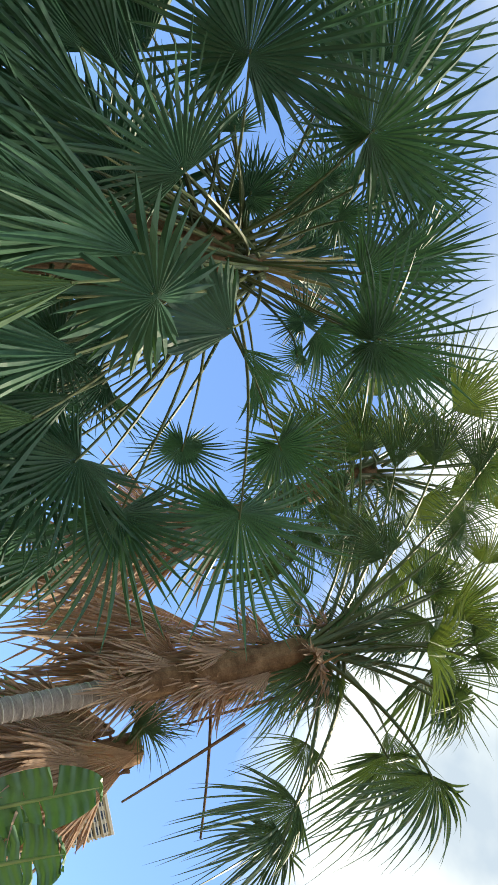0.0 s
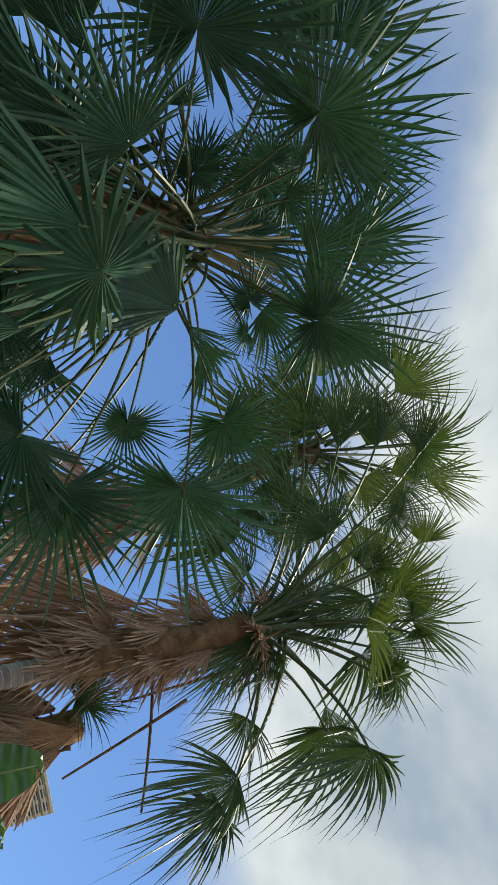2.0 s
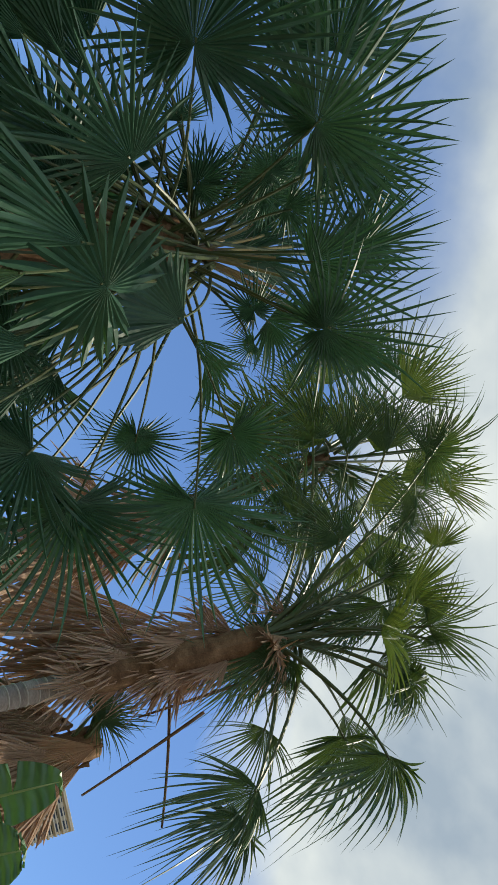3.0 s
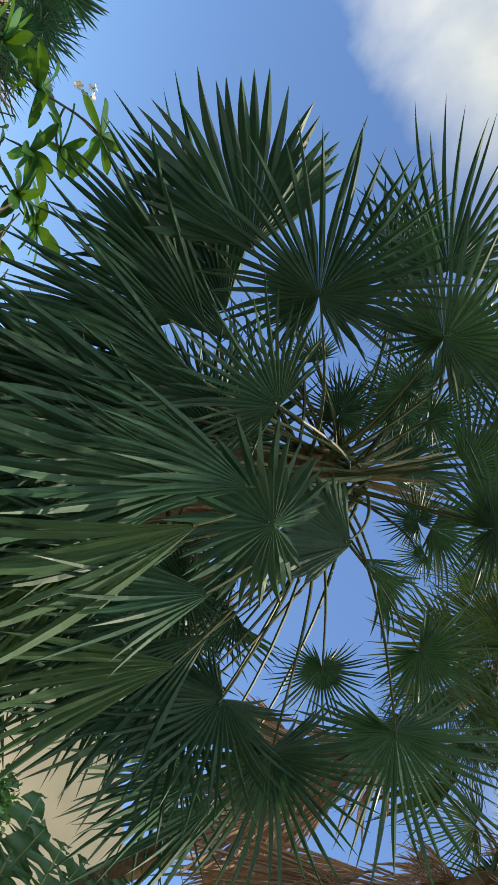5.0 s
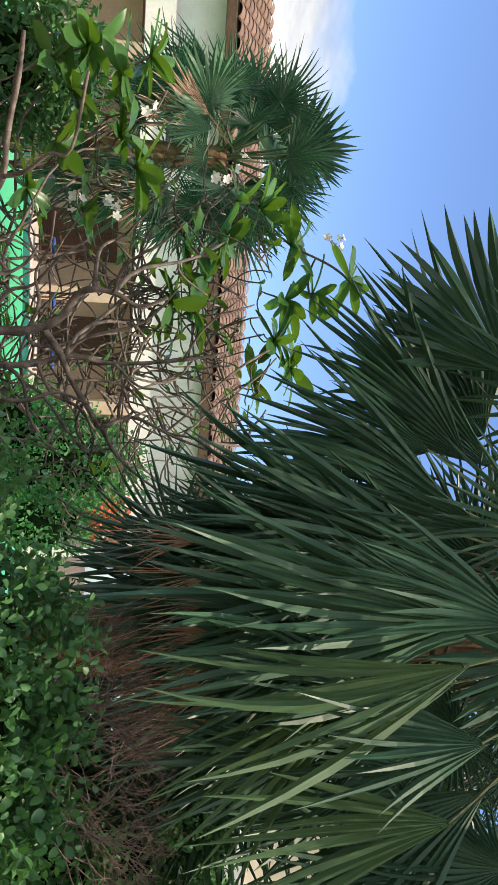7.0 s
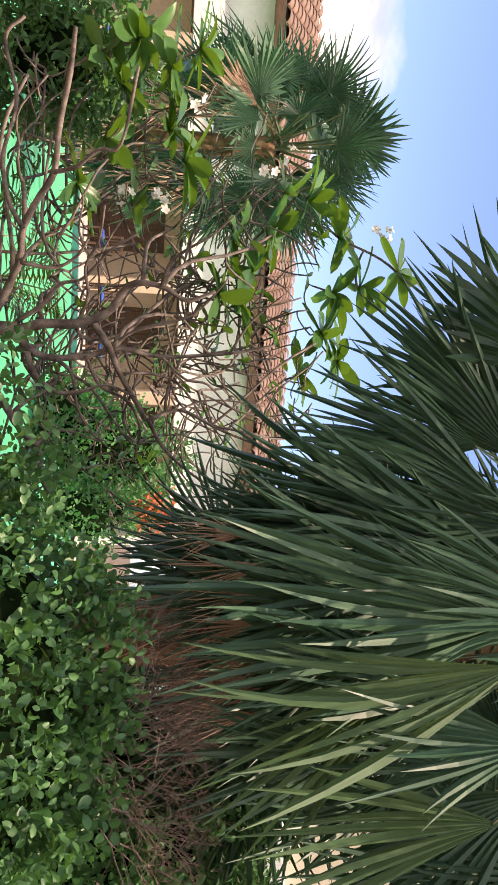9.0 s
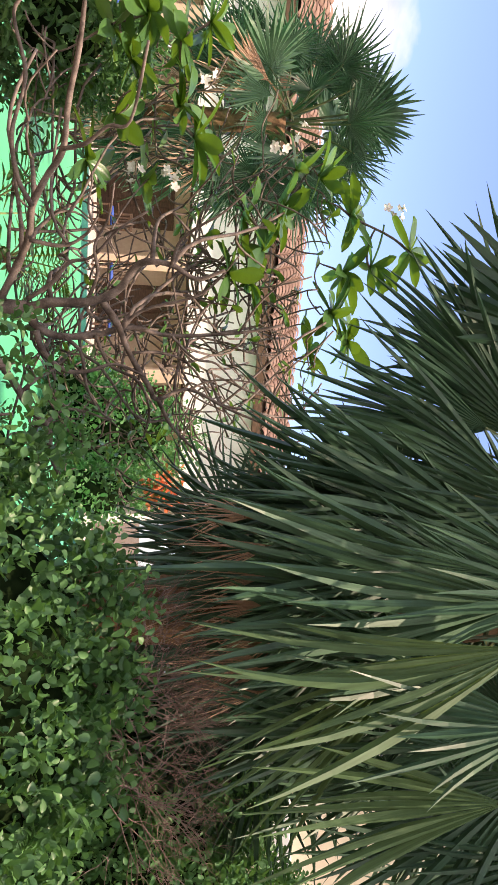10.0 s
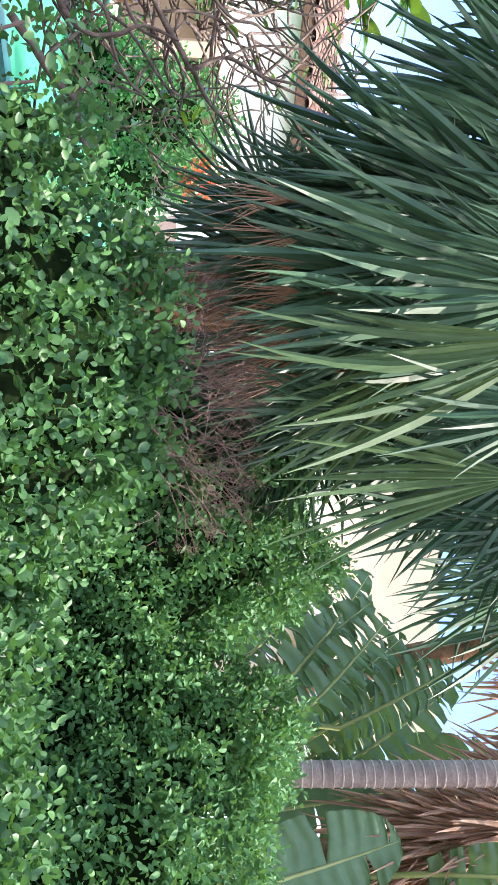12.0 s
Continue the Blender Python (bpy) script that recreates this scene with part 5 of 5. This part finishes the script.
banana((1.579, 6.43, 1.564)[:2] + (0,), [((1.5, 6.201, 2.301), (0.543, 6.546, 3.391), 0.21), ((1.736, 6.131, 2.378), (0.883, 6.284, 3.451), 0.22),
       ((1.895, 6.377, 2.545), (1.226, 6.428, 3.821), 0.2), ((1.334, 6.469, 2.013), (0.366, 6.798, 3.263), 0.2), ((1.562, 6.322, 1.916), (0.763, 6.419, 3.399), 0.2), ((1.966, 6.508, 2.153), (1.067, 6.591, 3.735), 0.2), ((2.221, 6.558, 2.757), (1.485, 6.765, 4.235), 0.24), ((2.185, 6.613, 2.487), (1.569, 6.586, 3.433), 0.22), ((1.721, 6.272, 2.875), (1.253, 6.097, 3.867), 0.22)], 1, (0.03, 0.05, 0.08, 0.12))
banana((2.603, 6.311, 1.573)[:2] + (0,), [((2.386, 5.086, 1.922), (2.206, 5.348, 3.261), 0.30), ((2.394, 6.371, 2.097), (2.283, 6.521, 3.686), 0.32),
       ((2.809, 5.473, 2.554), (2.588, 5.675, 3.813), 0.32), ((2.794, 5.105, 1.924), (2.694, 5.197, 3.017), 0.3), ((2.513, 6.877, 2.813), (2.154, 6.914, 4.534), 0.34), ((2.751, 6.543, 2.934), (2.595, 6.562, 4.464), 0.34)], 2, (0.12, 0.25, 0.4, 0.5))


banana((2.893, 6.405, 0), [((2.400, 5.286, 3.238), (2.273, 4.824, 4.242), 0.2), ((2.649, 5.053, 3.237), (2.580, 4.725, 3.884), 0.22), ((2.598, 5.298, 3.275), (2.513, 5.157, 3.796), 0.16)], 3, (0.12, 0.3, 0.4))


# ---------------------------------------------------------------- small feather palm by the pool
def feather_palm(base, seed, count=9, reach=0.75):
    rng = random.Random(seed)
    base = Vector(base)
    b = thing("feather_palm", base, "small feather-leaved palm growing beside the pool", "palm")
    vs, fs = tube([base - UP * 0.05, base + UP * 0.25, base + UP * 0.5], [0.07, 0.06, 0.05], 10)
    part("trunk", mesh_of("trunk", vs, fs, M_FIBRE, True), b)
    heart = base + UP * 0.5
    for i in range(count):
        a = i * 2.4
        e = rng.uniform(0.3, 1.2)
        d = Vector((math.cos(a) * math.cos(e), math.sin(a) * math.cos(e), math.sin(e)))
        pts = bezier(heart, heart + d * reach * 0.4, heart + d * reach * 0.8, heart + d * reach - UP * 0.3 * reach, 16)
        v, f = tube(pts, [0.008 - 0.0004 * k for k in range(17)], 4)
        rib = part("frond", mesh_of("frond", v, f, M_RIB), b)
        lv, lf = [], []
        for k in range(2, 17):
            ax = (pts[k] - pts[k - 1]).normalized()
            sd = ax.cross(UP).normalized()
            for s in (-1, 1):
                w = (sd * s + ax * 0.55 - UP * 0.15).normalized()
                ln = 0.24 * math.sin(math.pi * (k - 1) / 17) + 0.06
                q = len(lv)
                lv += [pts[k] - ax * 0.006, pts[k] + w * ln * 0.5 - ax * 0.010, pts[k] + w * ln - UP * 0.03, pts[k] + w * ln * 0.5 + ax * 0.010, pts[k] + w * ln * 0.5 + UP * 0.006]
                lf += [(q, q + 1, q + 4), (q + 1, q + 2, q + 4), (q + 4, q + 2, q + 3), (q, q + 4, q + 3)]
        part("leaflet_fringe", mesh_of("leaflet_fringe", lv, lf, M_FRANGI), rib)["kind"] = "stuff"


feather_palm((-3.326, 3.733, 0.743)[:2] + (0.0,), 3)
feather_palm((-4.097, 5.046, 0.487)[:2] + (0.0,), 5)
shrub("bush", [((-4.664, 3.448, 0.663)[:2] + (1.0,), (0.5, 0.5, 0.62))], 0.1, 900, M_HEDGE, 8, "dark leafy bush under the frangipani branches", core=0.45, width=0.35)


loose = shrub("bush", [((-1.356, 2.735, 1.023), (0.26, 0.3, 0.34)), ((-1.601, 2.677, 0.868), (0.3, 0.3, 0.34))], 0.055, 420, M_HEDGE, 19, "loose leafy bush before the pool, with gaps between its leaves", core=0.2, width=0.6)
for dx, dy in ((-0.08, 0.0), (0.05, 0.06), (-0.2, -0.04)):
    _v, _f = tube([Vector((-1.356, 2.735, -0.03)), Vector((-1.356 + dx * 0.5, 2.735 + dy, 0.5)), Vector((-1.356 + dx * 1.5, 2.735 + dy * 2, 1.1))], (0.014, 0.011, 0.006), 6)
    part("stem", mesh_of("stem", _v, _f, M_TWIG, True), loose, "thin brown stem")


# ---------------------------------------------------------------- dry twig bush
def twig_bush():
    rng = random.Random(9)
    base = Vector((-0.52, 3.12, 0))
    t = thing("dry_twig_bush", base, "tangle of bare brown dry twigs behind the hedge", "bush")
    vs, fs = [], []

    def grow(p, d, ln, r, level):
        e = p + d * ln
        v, f = tube([p, p.lerp(e, 0.5) + Vector((rng.uniform(-.1, .1), rng.uniform(-.1, .1), 0)) * ln, e], [r, r * 0.85, r * 0.7], 3, cap=False)
        o = len(vs)
        vs.extend(v)
        fs.extend(tuple(o + i for i in q) for q in f)
        if level:
            for k in range(3):
                dd = (d + Vector((rng.uniform(-1, 1), rng.uniform(-1, 1), rng.uniform(-0.7, 0.9))) * 0.85).normalized()
                grow(e, dd, ln * rng.uniform(0.62, 0.85), r * 0.66, level - 1)

    for k in range(7):
        d = Vector((rng.uniform(-.5, .5), rng.uniform(-.3, .3), 1)).normalized()
        grow(base + Vector((rng.uniform(-.2, .35), rng.uniform(-.15, .15), 1.2)), d, 0.26, 0.006, 5)
    for k in range(5):
        d = Vector((rng.uniform(-.25, .4), rng.uniform(-.2, .2), 1))
        v, f = tube([base, base + d * 1.3], [0.012, 0.007], 5)
        part("stem", mesh_of("stem", v, f, M_TWIG), t)
    tw = part("brushwood", mesh_of("brushwood", vs, fs, M_TWIG), t)
    tw["kind"] = "stuff"


twig_bush()
